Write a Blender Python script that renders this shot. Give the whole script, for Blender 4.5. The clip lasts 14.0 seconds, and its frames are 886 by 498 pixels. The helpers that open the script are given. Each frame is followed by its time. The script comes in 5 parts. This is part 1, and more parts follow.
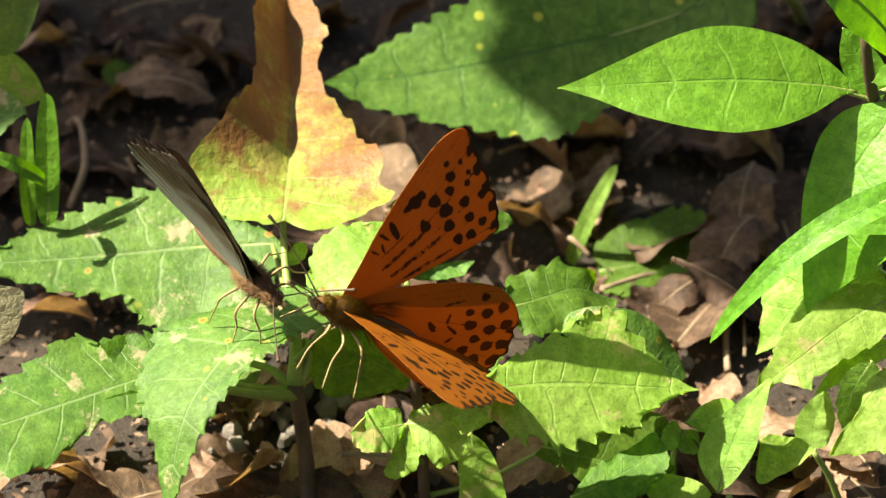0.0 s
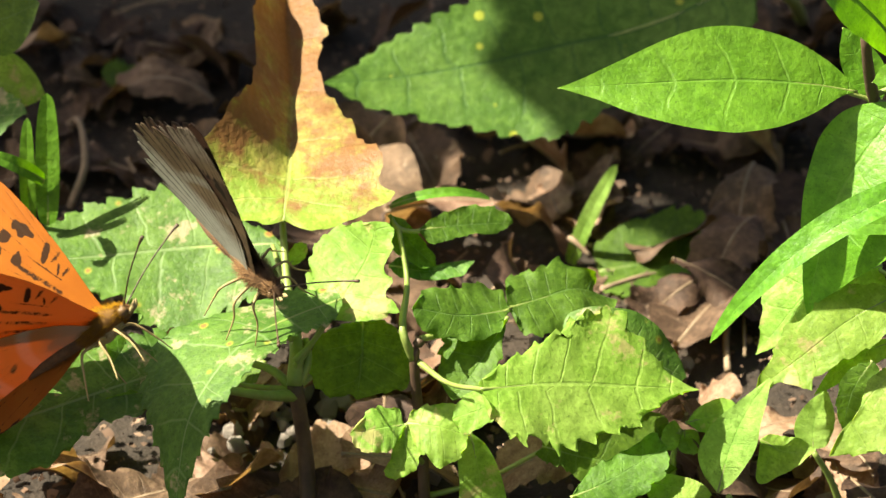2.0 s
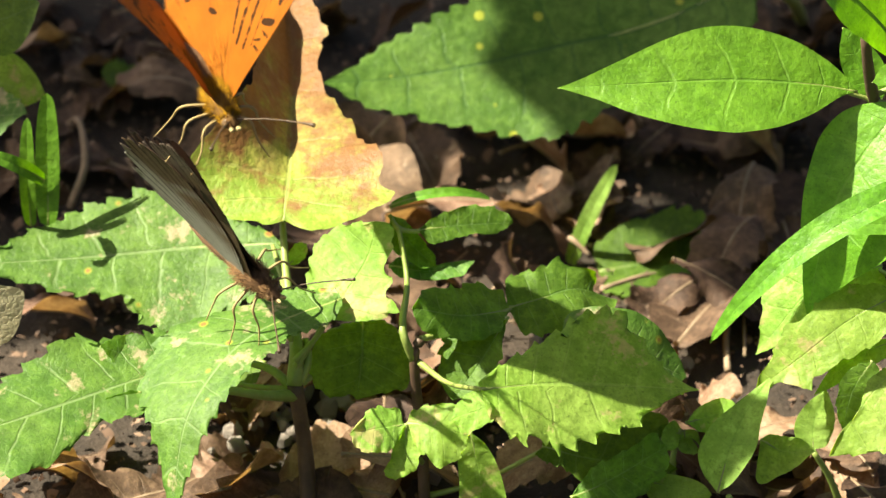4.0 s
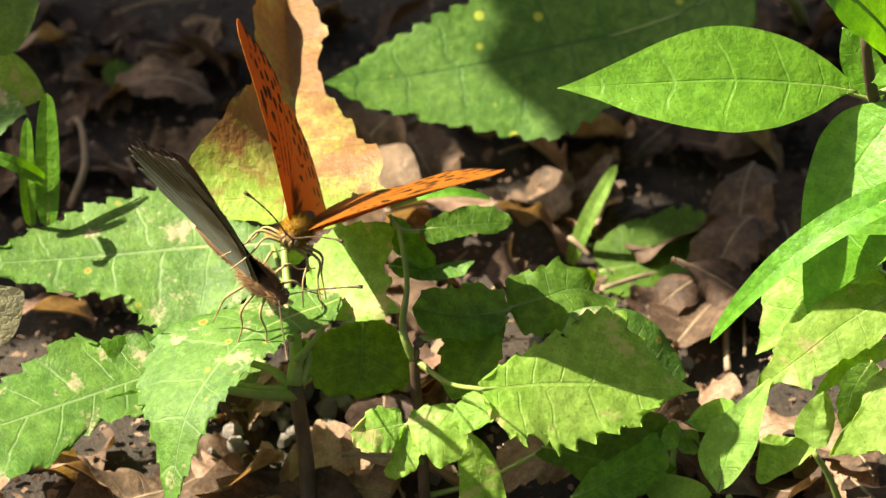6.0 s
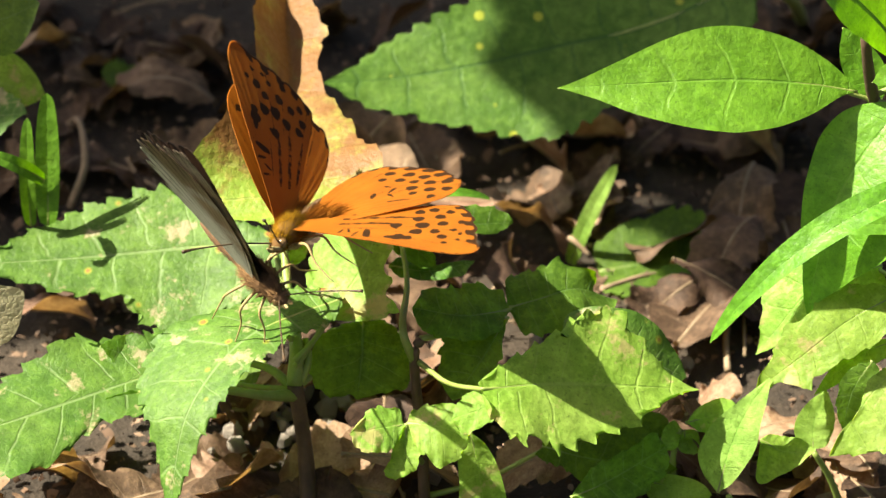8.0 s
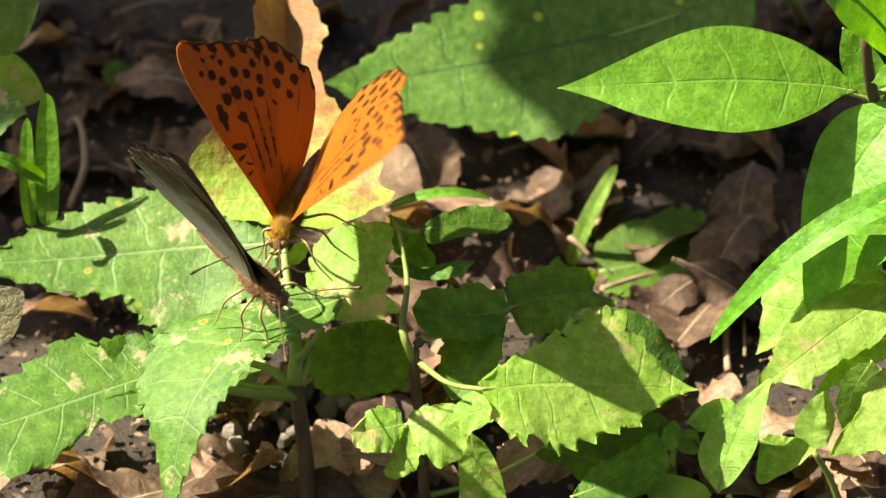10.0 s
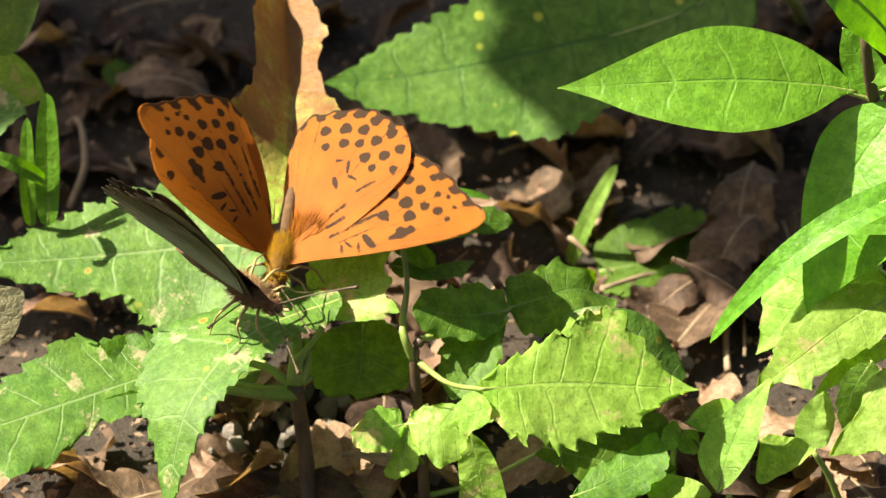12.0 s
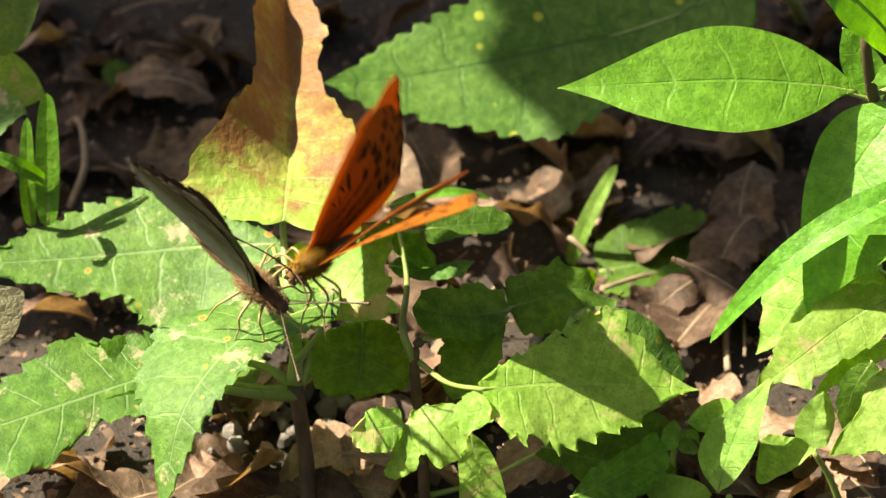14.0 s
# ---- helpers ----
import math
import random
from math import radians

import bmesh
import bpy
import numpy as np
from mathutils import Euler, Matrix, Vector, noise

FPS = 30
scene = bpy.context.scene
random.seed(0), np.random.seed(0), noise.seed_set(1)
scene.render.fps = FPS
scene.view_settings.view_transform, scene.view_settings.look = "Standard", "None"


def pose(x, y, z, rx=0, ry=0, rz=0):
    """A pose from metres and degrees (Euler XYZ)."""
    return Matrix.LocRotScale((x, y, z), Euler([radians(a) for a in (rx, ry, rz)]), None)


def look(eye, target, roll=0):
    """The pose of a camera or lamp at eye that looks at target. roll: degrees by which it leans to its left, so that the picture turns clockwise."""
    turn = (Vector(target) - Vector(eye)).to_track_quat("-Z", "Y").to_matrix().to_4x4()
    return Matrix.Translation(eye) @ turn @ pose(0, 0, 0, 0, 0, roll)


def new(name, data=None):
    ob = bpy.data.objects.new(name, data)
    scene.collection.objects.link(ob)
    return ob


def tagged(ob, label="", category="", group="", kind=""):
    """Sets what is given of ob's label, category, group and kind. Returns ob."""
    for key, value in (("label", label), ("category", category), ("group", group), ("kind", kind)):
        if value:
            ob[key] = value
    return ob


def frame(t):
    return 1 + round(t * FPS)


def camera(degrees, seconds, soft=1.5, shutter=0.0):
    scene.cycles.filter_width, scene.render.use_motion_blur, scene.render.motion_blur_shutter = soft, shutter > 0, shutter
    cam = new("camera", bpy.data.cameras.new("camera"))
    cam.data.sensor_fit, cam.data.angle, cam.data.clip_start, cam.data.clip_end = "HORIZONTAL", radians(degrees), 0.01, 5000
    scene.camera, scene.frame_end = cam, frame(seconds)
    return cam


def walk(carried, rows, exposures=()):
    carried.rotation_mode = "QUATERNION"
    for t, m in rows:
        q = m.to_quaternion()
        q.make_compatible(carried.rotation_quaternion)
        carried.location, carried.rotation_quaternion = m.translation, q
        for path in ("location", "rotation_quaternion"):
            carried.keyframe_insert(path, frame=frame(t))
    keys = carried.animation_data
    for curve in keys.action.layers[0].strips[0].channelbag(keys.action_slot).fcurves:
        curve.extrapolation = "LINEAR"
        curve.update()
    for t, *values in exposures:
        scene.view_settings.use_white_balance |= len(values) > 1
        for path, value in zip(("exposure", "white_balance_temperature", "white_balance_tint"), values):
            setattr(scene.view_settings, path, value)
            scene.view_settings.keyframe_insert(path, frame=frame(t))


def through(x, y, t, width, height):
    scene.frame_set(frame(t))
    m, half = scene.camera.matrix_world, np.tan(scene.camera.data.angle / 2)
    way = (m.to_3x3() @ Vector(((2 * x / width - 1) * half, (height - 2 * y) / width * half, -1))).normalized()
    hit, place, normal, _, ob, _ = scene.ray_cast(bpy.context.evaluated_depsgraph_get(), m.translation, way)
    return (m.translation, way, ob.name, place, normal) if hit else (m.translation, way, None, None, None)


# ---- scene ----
MM = 0.001

# A tripod shot with a long lens, a little over half a metre from the plants.
cam = camera(14.0, 14.0, soft=1.5, shutter=0.35)
cam.data.dof.use_dof, cam.data.dof.focus_distance, cam.data.dof.aperture_fstop = True, 0.612, 30.0
EYE, TARGET = (0.0, -0.5182, 0.3798), (0.0, 0.0, 0.056)
walk(cam, [(0.0, look(EYE, TARGET)), (14.0, look(EYE, TARGET))], exposures=[(0.0, 2.18, 6650, 4), (14.0, 2.18, 6650, 4)])

# Midday sun from the side, through gaps in an added shrub, under clear sky.
SUN_WAY = Vector((0.63, -0.03, -0.775)).normalized()
world = bpy.data.worlds.new("sky")
scene.world = world
world.use_nodes = True
sky = world.node_tree.nodes.new("ShaderNodeTexSky")
sky.sky_type, sky.sun_disc = "NISHITA", False
sky.sun_elevation = math.asin(-SUN_WAY.z)
sky.dust_density, sky.ozone_density = 6.0, 0.0
sky.sun_rotation = math.atan2(-SUN_WAY.x, -SUN_WAY.y)
backing = world.node_tree.nodes["Background"]
backing.inputs["Strength"].default_value = 0.027
world.node_tree.links.new(sky.outputs["Color"], backing.inputs["Color"])
sun_data = bpy.data.lights.new("sun", "SUN")
sun_data.energy, sun_data.angle, sun_data.color = 4.25, radians(0.53), (1.0, 0.91, 0.74)
sun = new("sun", sun_data)
sun.matrix_world = look(-SUN_WAY * 3, (0, 0, 0))


# ---- materials ----
def start(name):
    m = bpy.data.materials.new(name)
    m.use_nodes = True
    nt = m.node_tree
    return m, nt, nt.nodes["Principled BSDF"], nt.nodes["Material Output"]


def put(nt, socket, value):
    if isinstance(value, bpy.types.NodeSocket):
        nt.links.new(value, socket)
    elif isinstance(value, (tuple, list)):
        socket.default_value = (*value, 1.0) if len(value) == 3 and len(socket.default_value) == 4 else value
    else:
        socket.default_value = value


def sums(nt, op, a, b=0.0, clamp=False):
    n = nt.nodes.new("ShaderNodeMath")
    n.operation, n.use_clamp = op, clamp
    put(nt, n.inputs[0], a)
    put(nt, n.inputs[1], b)
    return n.outputs[0]


def step(nt, value, low, high):
    """0 below low, 1 above high, smooth between; reversed when low > high."""
    n = nt.nodes.new("ShaderNodeMapRange")
    n.interpolation_type = "SMOOTHSTEP"
    put(nt, n.inputs["Value"], value)
    if low < high:
        n.inputs["From Min"].default_value, n.inputs["From Max"].default_value = low, high
    else:
        n.inputs["From Min"].default_value, n.inputs["From Max"].default_value = high, low
        n.inputs["To Min"].default_value, n.inputs["To Max"].default_value = 1.0, 0.0
    return n.outputs["Result"]


def blend(nt, fac, a, b, kind="MIX"):
    n = nt.nodes.new("ShaderNodeMix")
    n.data_type, n.blend_type = "RGBA", kind
    put(nt, n.inputs[0], fac)
    put(nt, n.inputs[6], a)
    put(nt, n.inputs[7], b)
    return n.outputs[2]


def grain(nt, vector, scale, detail=3.0, rough=0.55):
    n = nt.nodes.new("ShaderNodeTexNoise")
    put(nt, n.inputs["Vector"], vector)
    n.inputs["Scale"].default_value, n.inputs["Detail"].default_value, n.inputs["Roughness"].default_value = scale, detail, rough
    return n.outputs["Fac"]


def cells(nt, vector, scale, feature="DISTANCE_TO_EDGE"):
    n = nt.nodes.new("ShaderNodeTexVoronoi")
    n.feature = feature
    put(nt, n.inputs["Vector"], vector)
    n.inputs["Scale"].default_value = scale
    return n.outputs["Distance"]


def own_space(nt):
    """Object coordinates, shifted by a random amount for each object."""
    tex = nt.nodes.new("ShaderNodeTexCoord")
    info = nt.nodes.new("ShaderNodeObjectInfo")
    add = nt.nodes.new("ShaderNodeVectorMath")
    add.operation = "ADD"
    nt.links.new(tex.outputs["Object"], add.inputs[0])
    nt.links.new(info.outputs["Random"], add.inputs[1])
    return add.outputs[0], info.outputs["Random"]


def bumped(nt, bsdf, height, strength, distance):
    n = nt.nodes.new("ShaderNodeBump")
    n.inputs["Strength"].default_value, n.inputs["Distance"].default_value = strength, distance
    put(nt, n.inputs["Height"], height)
    nt.links.new(n.outputs["Normal"], bsdf.inputs["Normal"])


def see_through(nt, bsdf, out, color, amount):
    """Lets part of the light pass through a thin sheet."""
    t = nt.nodes.new("ShaderNodeBsdfTranslucent")
    put(nt, t.inputs["Color"], color)
    mix = nt.nodes.new("ShaderNodeMixShader")
    mix.inputs[0].default_value = amount
    nt.links.new(bsdf.outputs[0], mix.inputs[1])
    nt.links.new(t.outputs[0], mix.inputs[2])
    nt.links.new(mix.outputs[0], out.inputs["Surface"])


def warped(nt, vector):
    """Coordinates shaken by noise, so that cells don't look cut with a ruler."""
    n = nt.nodes.new("ShaderNodeTexNoise")
    put(nt, n.inputs["Vector"], vector)
    n.inputs["Scale"].default_value = 500.0
    mix = nt.nodes.new("ShaderNodeVectorMath")
    mix.operation = "MULTIPLY_ADD"
    nt.links.new(n.outputs["Color"], mix.inputs[0])
    mix.inputs[1].default_value = (0.0012, 0.0012, 0.0012)
    nt.links.new(vector, mix.inputs[2])
    return mix.outputs[0]


def leaf_material(name, main, pale, vein, spot=(0.30, 0.17, 0.05), spots=0.0, ribs=8, rough=0.5, thin=0.35, patch=None, patches=0.0, web=1.0, gloss=0.25, rib_tone=0.3, vary=0.25, dying=0.0, web_scale=900.0, halo=0.06):
    m, nt, bsdf, out = start(name)
    where, chance = own_space(nt)
    uv = nt.nodes.new("ShaderNodeUVMap")
    uv.uv_map = "blade"
    sep = nt.nodes.new("ShaderNodeSeparateXYZ")
    nt.links.new(uv.outputs[0], sep.inputs[0])
    u, v = sep.outputs[0], sums(nt, "ABSOLUTE", sums(nt, "MULTIPLY_ADD", sep.outputs[1], 2.0))
    v.node.inputs[0].links[0].from_node.inputs[2].default_value = -1.0
    wobble = sums(nt, "MULTIPLY", grain(nt, where, 120.0, 2.0), 0.05)
    rib = sums(nt, "ABSOLUTE", sums(nt, "SUBTRACT", sums(nt, "FRACT", sums(nt, "MULTIPLY", sums(nt, "ADD", u, wobble), float(ribs))), 0.5))
    side = sums(nt, "MULTIPLY", step(nt, rib, 0.045, 0.01), step(nt, v, 0.95, 0.5))
    mid = step(nt, v, 0.035, 0.01)
    veins = sums(nt, "MAXIMUM", sums(nt, "MULTIPLY", side, 0.7), mid)
    net = step(nt, cells(nt, warped(nt, where), web_scale), 0.12, 0.0)
    tone = step(nt, grain(nt, where, 90.0, 4.0), 0.35, 0.68)
    fine = grain(nt, where, 900.0, 3.0)
    color = blend(nt, tone, main, pale)
    if dying:
        ripe = step(nt, sums(nt, "ADD", u, sums(nt, "MULTIPLY", sums(nt, "SUBTRACT", grain(nt, where, 90.0, 4.0), 0.5), 0.7)), 0.24, 0.42)
        color = blend(nt, ripe, (0.165, 0.275, 0.03), color)
        tan = step(nt, sums(nt, "ADD", u, sums(nt, "MULTIPLY", sums(nt, "SUBTRACT", grain(nt, where, 130.0, 5.0, 0.65), 0.5), 1.2)), 0.34, 0.58)
        color = blend(nt, sums(nt, "MULTIPLY", tan, 0.85), color, blend(nt, step(nt, grain(nt, where, 260.0, 4.0, 0.7), 0.38, 0.6), (0.19, 0.118, 0.042), (0.28, 0.225, 0.07)))
    color = blend(nt, sums(nt, "MULTIPLY", fine, 0.5), color, tuple(c * 0.55 for c in main))
    mottle, fleck = grain(nt, where, 380.0, 4.0, 0.7), grain(nt, where, 1700.0, 2.0, 0.6)
    color = blend(nt, sums(nt, "MULTIPLY", step(nt, mottle, 0.48, 0.64), 0.45), color, tuple(min(1.0, c * 1.25) for c in pale))
    color = blend(nt, sums(nt, "MULTIPLY", step(nt, mottle, 0.50, 0.32), 0.55), color, tuple(c * 0.6 for c in main))
    color = blend(nt, sums(nt, "MULTIPLY", step(nt, fleck, 0.58, 0.70), 0.5), color, tuple(c * 0.45 for c in main))
    color = blend(nt, sums(nt, "MULTIPLY", net, 0.14 * web), color, vein)
    color = blend(nt, sums(nt, "MULTIPLY", veins, rib_tone), color, vein)
    if patch:
        push = sums(nt, "ADD", sums(nt, "MULTIPLY", chance, 0.06), sums(nt, "MULTIPLY", step(nt, u, 0.1, 0.6), dying))
        area = step(nt, sums(nt, "ADD", grain(nt, where, 110.0, 6.0, 0.7), push), 0.72 - patches - (0.06 if dying else 0), 0.80 - patches + (0.06 if dying else 0))
        color = blend(nt, area, color, blend(nt, fine, patch, tuple(c * 0.6 for c in patch)))
    if spots:
        dots = step(nt, sums(nt, "ADD", cells(nt, where, 150.0, "F1"), sums(nt, "MULTIPLY", grain(nt, where, 60.0), 0.55)), 0.16 + spots, 0.12 + spots)
        ring = step(nt, dots.node.inputs["Value"].links[0].from_socket, 0.16 + halo + spots, 0.09 + halo + spots)
        color = blend(nt, sums(nt, "MULTIPLY", ring, 0.6 if halo < 0.1 else 0.85), color, (0.36, 0.38, 0.05))
        color = blend(nt, dots, color, spot)
    hsv = nt.nodes.new("ShaderNodeHueSaturation")
    put(nt, hsv.inputs["Hue"], sums(nt, "MULTIPLY_ADD", chance, 0.02))
    hsv.inputs["Hue"].links[0].from_node.inputs[2].default_value = 0.49
    put(nt, hsv.inputs["Value"], sums(nt, "MULTIPLY_ADD", chance, vary))
    hsv.inputs["Value"].links[0].from_node.inputs[2].default_value = 1.0 - vary / 2
    put(nt, hsv.inputs["Color"], color)
    color = hsv.outputs[0]
    put(nt, bsdf.inputs["Base Color"], color)
    put(nt, bsdf.inputs["Roughness"], sums(nt, "MULTIPLY_ADD", fine, 0.3))
    bsdf.inputs["Roughness"].links[0].from_node.inputs[2].default_value = rough - 0.12
    bsdf.inputs["Specular IOR Level"].default_value = gloss
    height = sums(nt, "SUBTRACT", sums(nt, "ADD", sums(nt, "MULTIPLY", fine, 0.35), sums(nt, "MULTIPLY", grain(nt, where, 300.0, 2.0), 1.1)), sums(nt, "ADD", sums(nt, "MULTIPLY", veins, 0.35), sums(nt, "MULTIPLY", net, 0.28 * web)))
    bumped(nt, bsdf, sums(nt, "ADD", height, sums(nt, "MULTIPLY", mottle, 0.8)), 0.7, 0.00045)
    glow = blend(nt, 0.6, color, (1.0, 0.92, 0.25), "MULTIPLY")
    bright = nt.nodes.new("ShaderNodeHueSaturation")
    bright.inputs["Value"].default_value, bright.inputs["Saturation"].default_value = 2.1, 1.1
    put(nt, bright.inputs["Color"], glow)
    see_through(nt, bsdf, out, bright.outputs[0], thin)
    return m


def plain_material(name, a, b, scale, rough=0.7, bump=0.4, depth=0.0003, fine=6.0):
    """Two tones mixed by noise at two scales, with relief."""
    m, nt, bsdf, out = start(name)
    where, chance = own_space(nt)
    big, small = grain(nt, where, scale, 4.0), grain(nt, where, scale * fine, 4.0, 0.65)
    color = blend(nt, step(nt, big, 0.35, 0.65), a, b)
    color = blend(nt, sums(nt, "MULTIPLY", small, 0.6), color, tuple(c * 0.45 for c in a))
    put(nt, bsdf.inputs["Base Color"], color)
    bsdf.inputs["Roughness"].default_value = rough
    bumped(nt, bsdf, small, bump, depth)
    return m


MAT_HERB = leaf_material("herb_leaf", (0.066, 0.165, 0.021), (0.116, 0.232, 0.037), (0.24, 0.34, 0.15), spots=0.205, ribs=8, patch=(0.40, 0.37, 0.20), patches=0.155, thin=0.26, gloss=0.25, web=0.3, rib_tone=0.5)
MAT_BROAD = leaf_material("broad_leaf", (0.068, 0.140, 0.020), (0.110, 0.190, 0.034), (0.04, 0.09, 0.02), spot=(0.13, 0.07, 0.025), spots=0.165, halo=0.15, ribs=9, thin=0.3, web=0.3, gloss=0.2, rib_tone=0.8)
MAT_LIME = leaf_material("lime_leaf", (0.205, 0.365, 0.045), (0.29, 0.44, 0.085), (0.40, 0.50, 0.16), ribs=7, patch=(0.47, 0.45, 0.17), patches=0.13, thin=0.42, web=0.2, rib_tone=0.2)
# Deeper green than MAT_LIME for leaves in shade; part of that shade is colour.
MAT_DARK = leaf_material("dark_leaf", (0.078, 0.165, 0.016), (0.135, 0.245, 0.032), (0.21, 0.32, 0.12), spots=0.03, ribs=7, thin=0.5, web=0.3)
MAT_YELLOW = leaf_material("yellowing_leaf", (0.21, 0.26, 0.03), (0.28, 0.27, 0.06), (0.33, 0.34, 0.13), ribs=7, spot=(0.20, 0.10, 0.03), spots=0.02, patch=(0.22, 0.11, 0.035), patches=0.11, thin=0.12, dying=0.22, web=0.25)
MAT_SMOOTH = leaf_material("dogwood_leaf", (0.115, 0.29, 0.014), (0.155, 0.34, 0.025), (0.22, 0.40, 0.07), ribs=6, rough=0.46, thin=0.4, web=0.22, gloss=0.5, rib_tone=0.35)
MAT_FUZZ = leaf_material("downy_leaf", (0.23, 0.39, 0.065), (0.32, 0.47, 0.11), (0.12, 0.24, 0.03), ribs=5, rough=0.6, thin=0.4, web=0.8, web_scale=1900.0)
MAT_GRASS = leaf_material("grass_blade", (0.08, 0.20, 0.014), (0.115, 0.26, 0.022), (0.17, 0.32, 0.05), ribs=1, rough=0.42, thin=0.25, web=0.0)
# Dead leaf browns: this copy darkened for deep shade, the next keeps lit tones.
MAT_SHADED_LITTER = leaf_material("dead_leaf", (0.060, 0.034, 0.021), (0.145, 0.088, 0.058), (0.18, 0.115, 0.08), spot=(0.04, 0.02, 0.012), spots=0.08, ribs=7, rough=0.65, thin=0.2, patch=(0.30, 0.21, 0.15), patches=0.05, gloss=0.3, vary=1.0, web=0.3)
MAT_PALE_LITTER = leaf_material("pale_dead_leaf", (0.21, 0.115, 0.068), (0.37, 0.25, 0.17), (0.36, 0.25, 0.18), spot=(0.10, 0.05, 0.03), spots=0.06, ribs=7, rough=0.65, thin=0.22, patch=(0.48, 0.36, 0.27), patches=0.06, gloss=0.3, vary=0.4, web=0.3)
MAT_TAN = leaf_material("tan_leaf", (0.30, 0.27, 0.17), (0.36, 0.32, 0.20), (0.40, 0.36, 0.25), ribs=6, rough=0.7, thin=0.2)
MAT_STEM = plain_material("green_stem", (0.19, 0.26, 0.05), (0.29, 0.34, 0.09), 150.0, 0.5)
MAT_BROWN_STEM = plain_material("brown_stem", (0.060, 0.034, 0.020), (0.13, 0.078, 0.045), 150.0, 0.6)
MAT_TWIG = plain_material("dry_twig", (0.22, 0.15, 0.09), (0.32, 0.23, 0.15), 200.0, 0.8)
MAT_STONE = plain_material("pale_stone", (0.20, 0.165, 0.14), (0.34, 0.29, 0.255), 120.0, 0.85, 0.6, 0.0006)
MAT_SOIL = plain_material("soil", (0.026, 0.018, 0.012), (0.05, 0.034, 0.023), 60.0, 0.95, 0.9, 0.002)


def crumb_material():
    m, nt, bsdf, out = start("leaf_crumb")
    geo = nt.nodes.new("ShaderNodeNewGeometry")
    ramp = nt.nodes.new("ShaderNodeValToRGB")
    ramp.color_ramp.elements[0].color, ramp.color_ramp.elements[1].color = (0.05, 0.03, 0.02, 1), (0.24, 0.16, 0.11, 1)
    ramp.color_ramp.elements.new(0.6).color = (0.10, 0.055, 0.032, 1)
    nt.links.new(geo.outputs["Random Per Island"], ramp.inputs[0])
    put(nt, bsdf.inputs["Base Color"], ramp.outputs[0])
    bsdf.inputs["Roughness"].default_value = 0.85
    return m


MAT_CRUMB = crumb_material()


def hair_material(name, dark, light):
    m, nt, bsdf, out = start(name)
    geo = nt.nodes.new("ShaderNodeNewGeometry")
    put(nt, bsdf.inputs["Base Color"], blend(nt, geo.outputs["Random Per Island"], dark, light))
    bsdf.inputs["Roughness"].default_value = 0.85
    bsdf.inputs["Specular IOR Level"].default_value = 0.1
    return m


# ---- building tools ----
def smooth(low, high, x):
    t = np.clip((x - low) / (high - low), 0, 1)
    return t * t * (3 - 2 * t)


def mesh_from(name, verts, faces, material, uvs=None, attributes=()):
    me = bpy.data.meshes.new(name)
    me.from_pydata([tuple(v) for v in verts], [], [tuple(f) for f in faces])
    if uvs is not None:
        layer = me.uv_layers.new(name="blade")
        loops = np.empty(len(me.loops), dtype=np.int32)
        me.loops.foreach_get("vertex_index", loops)
        layer.data.foreach_set("uv", np.asarray(uvs, dtype=np.float32)[loops].ravel())
    for label, values in attributes:
        data = me.attributes.new(label, "FLOAT", "POINT")
        data.data.foreach_set("value", np.asarray(values, dtype=np.float32))
    me.polygons.foreach_set("use_smooth", np.ones(len(me.polygons), dtype=bool))
    me.materials.append(material)
    me.update()
    return me


def child(name, me, parent, matrix=None, label=""):
    """Links a mesh as one object under a thing, at a pose in the world."""
    ob = new(name, me)
    if parent:
        ob.parent = parent
        base = parent.matrix_basis if parent.parent is None else parent.parent.matrix_basis @ parent.matrix_basis
        ob.matrix_basis = base.inverted() @ (matrix if matrix is not None else Matrix())
    elif matrix is not None:
        ob.matrix_basis = matrix
    return tagged(ob, label)


def thing(name, x, y, z, label, category, group="", kind=""):
    """An Empty at the base of a thing, in millimetres."""
    ob = new(name)
    ob.empty_display_size = 0.005
    ob.matrix_basis = Matrix.Translation((x * MM, y * MM, z * MM))
    return tagged(ob, label, category, group, kind)


def grid_faces(rows, columns):
    i = np.arange(rows - 1)[:, None] * columns + np.arange(columns - 1)[None, :]
    i = i.ravel()
    return np.stack([i, i + columns, i + columns + 1, i + 1], 1)


def curve_points(points, count):
    """A smooth line through a few points."""
    p = np.array(points, dtype=float)
    if len(p) == 2:
        return p[0] + (p[1] - p[0]) * np.linspace(0, 1, count)[:, None]
    p = np.vstack([2 * p[0] - p[1], p, 2 * p[-1] - p[-2]])
    out = []
    for s in np.linspace(0, len(p) - 3 - 1e-6, count):
        i, t = int(s), s - int(s)
        a, b, c, d = p[i:i + 4]
        out.append(0.5 * (2 * b + (c - a) * t + (2 * a - 5 * b + 4 * c - d) * t * t + (3 * b - a - 3 * c + d) * t ** 3))
    return np.array(out)


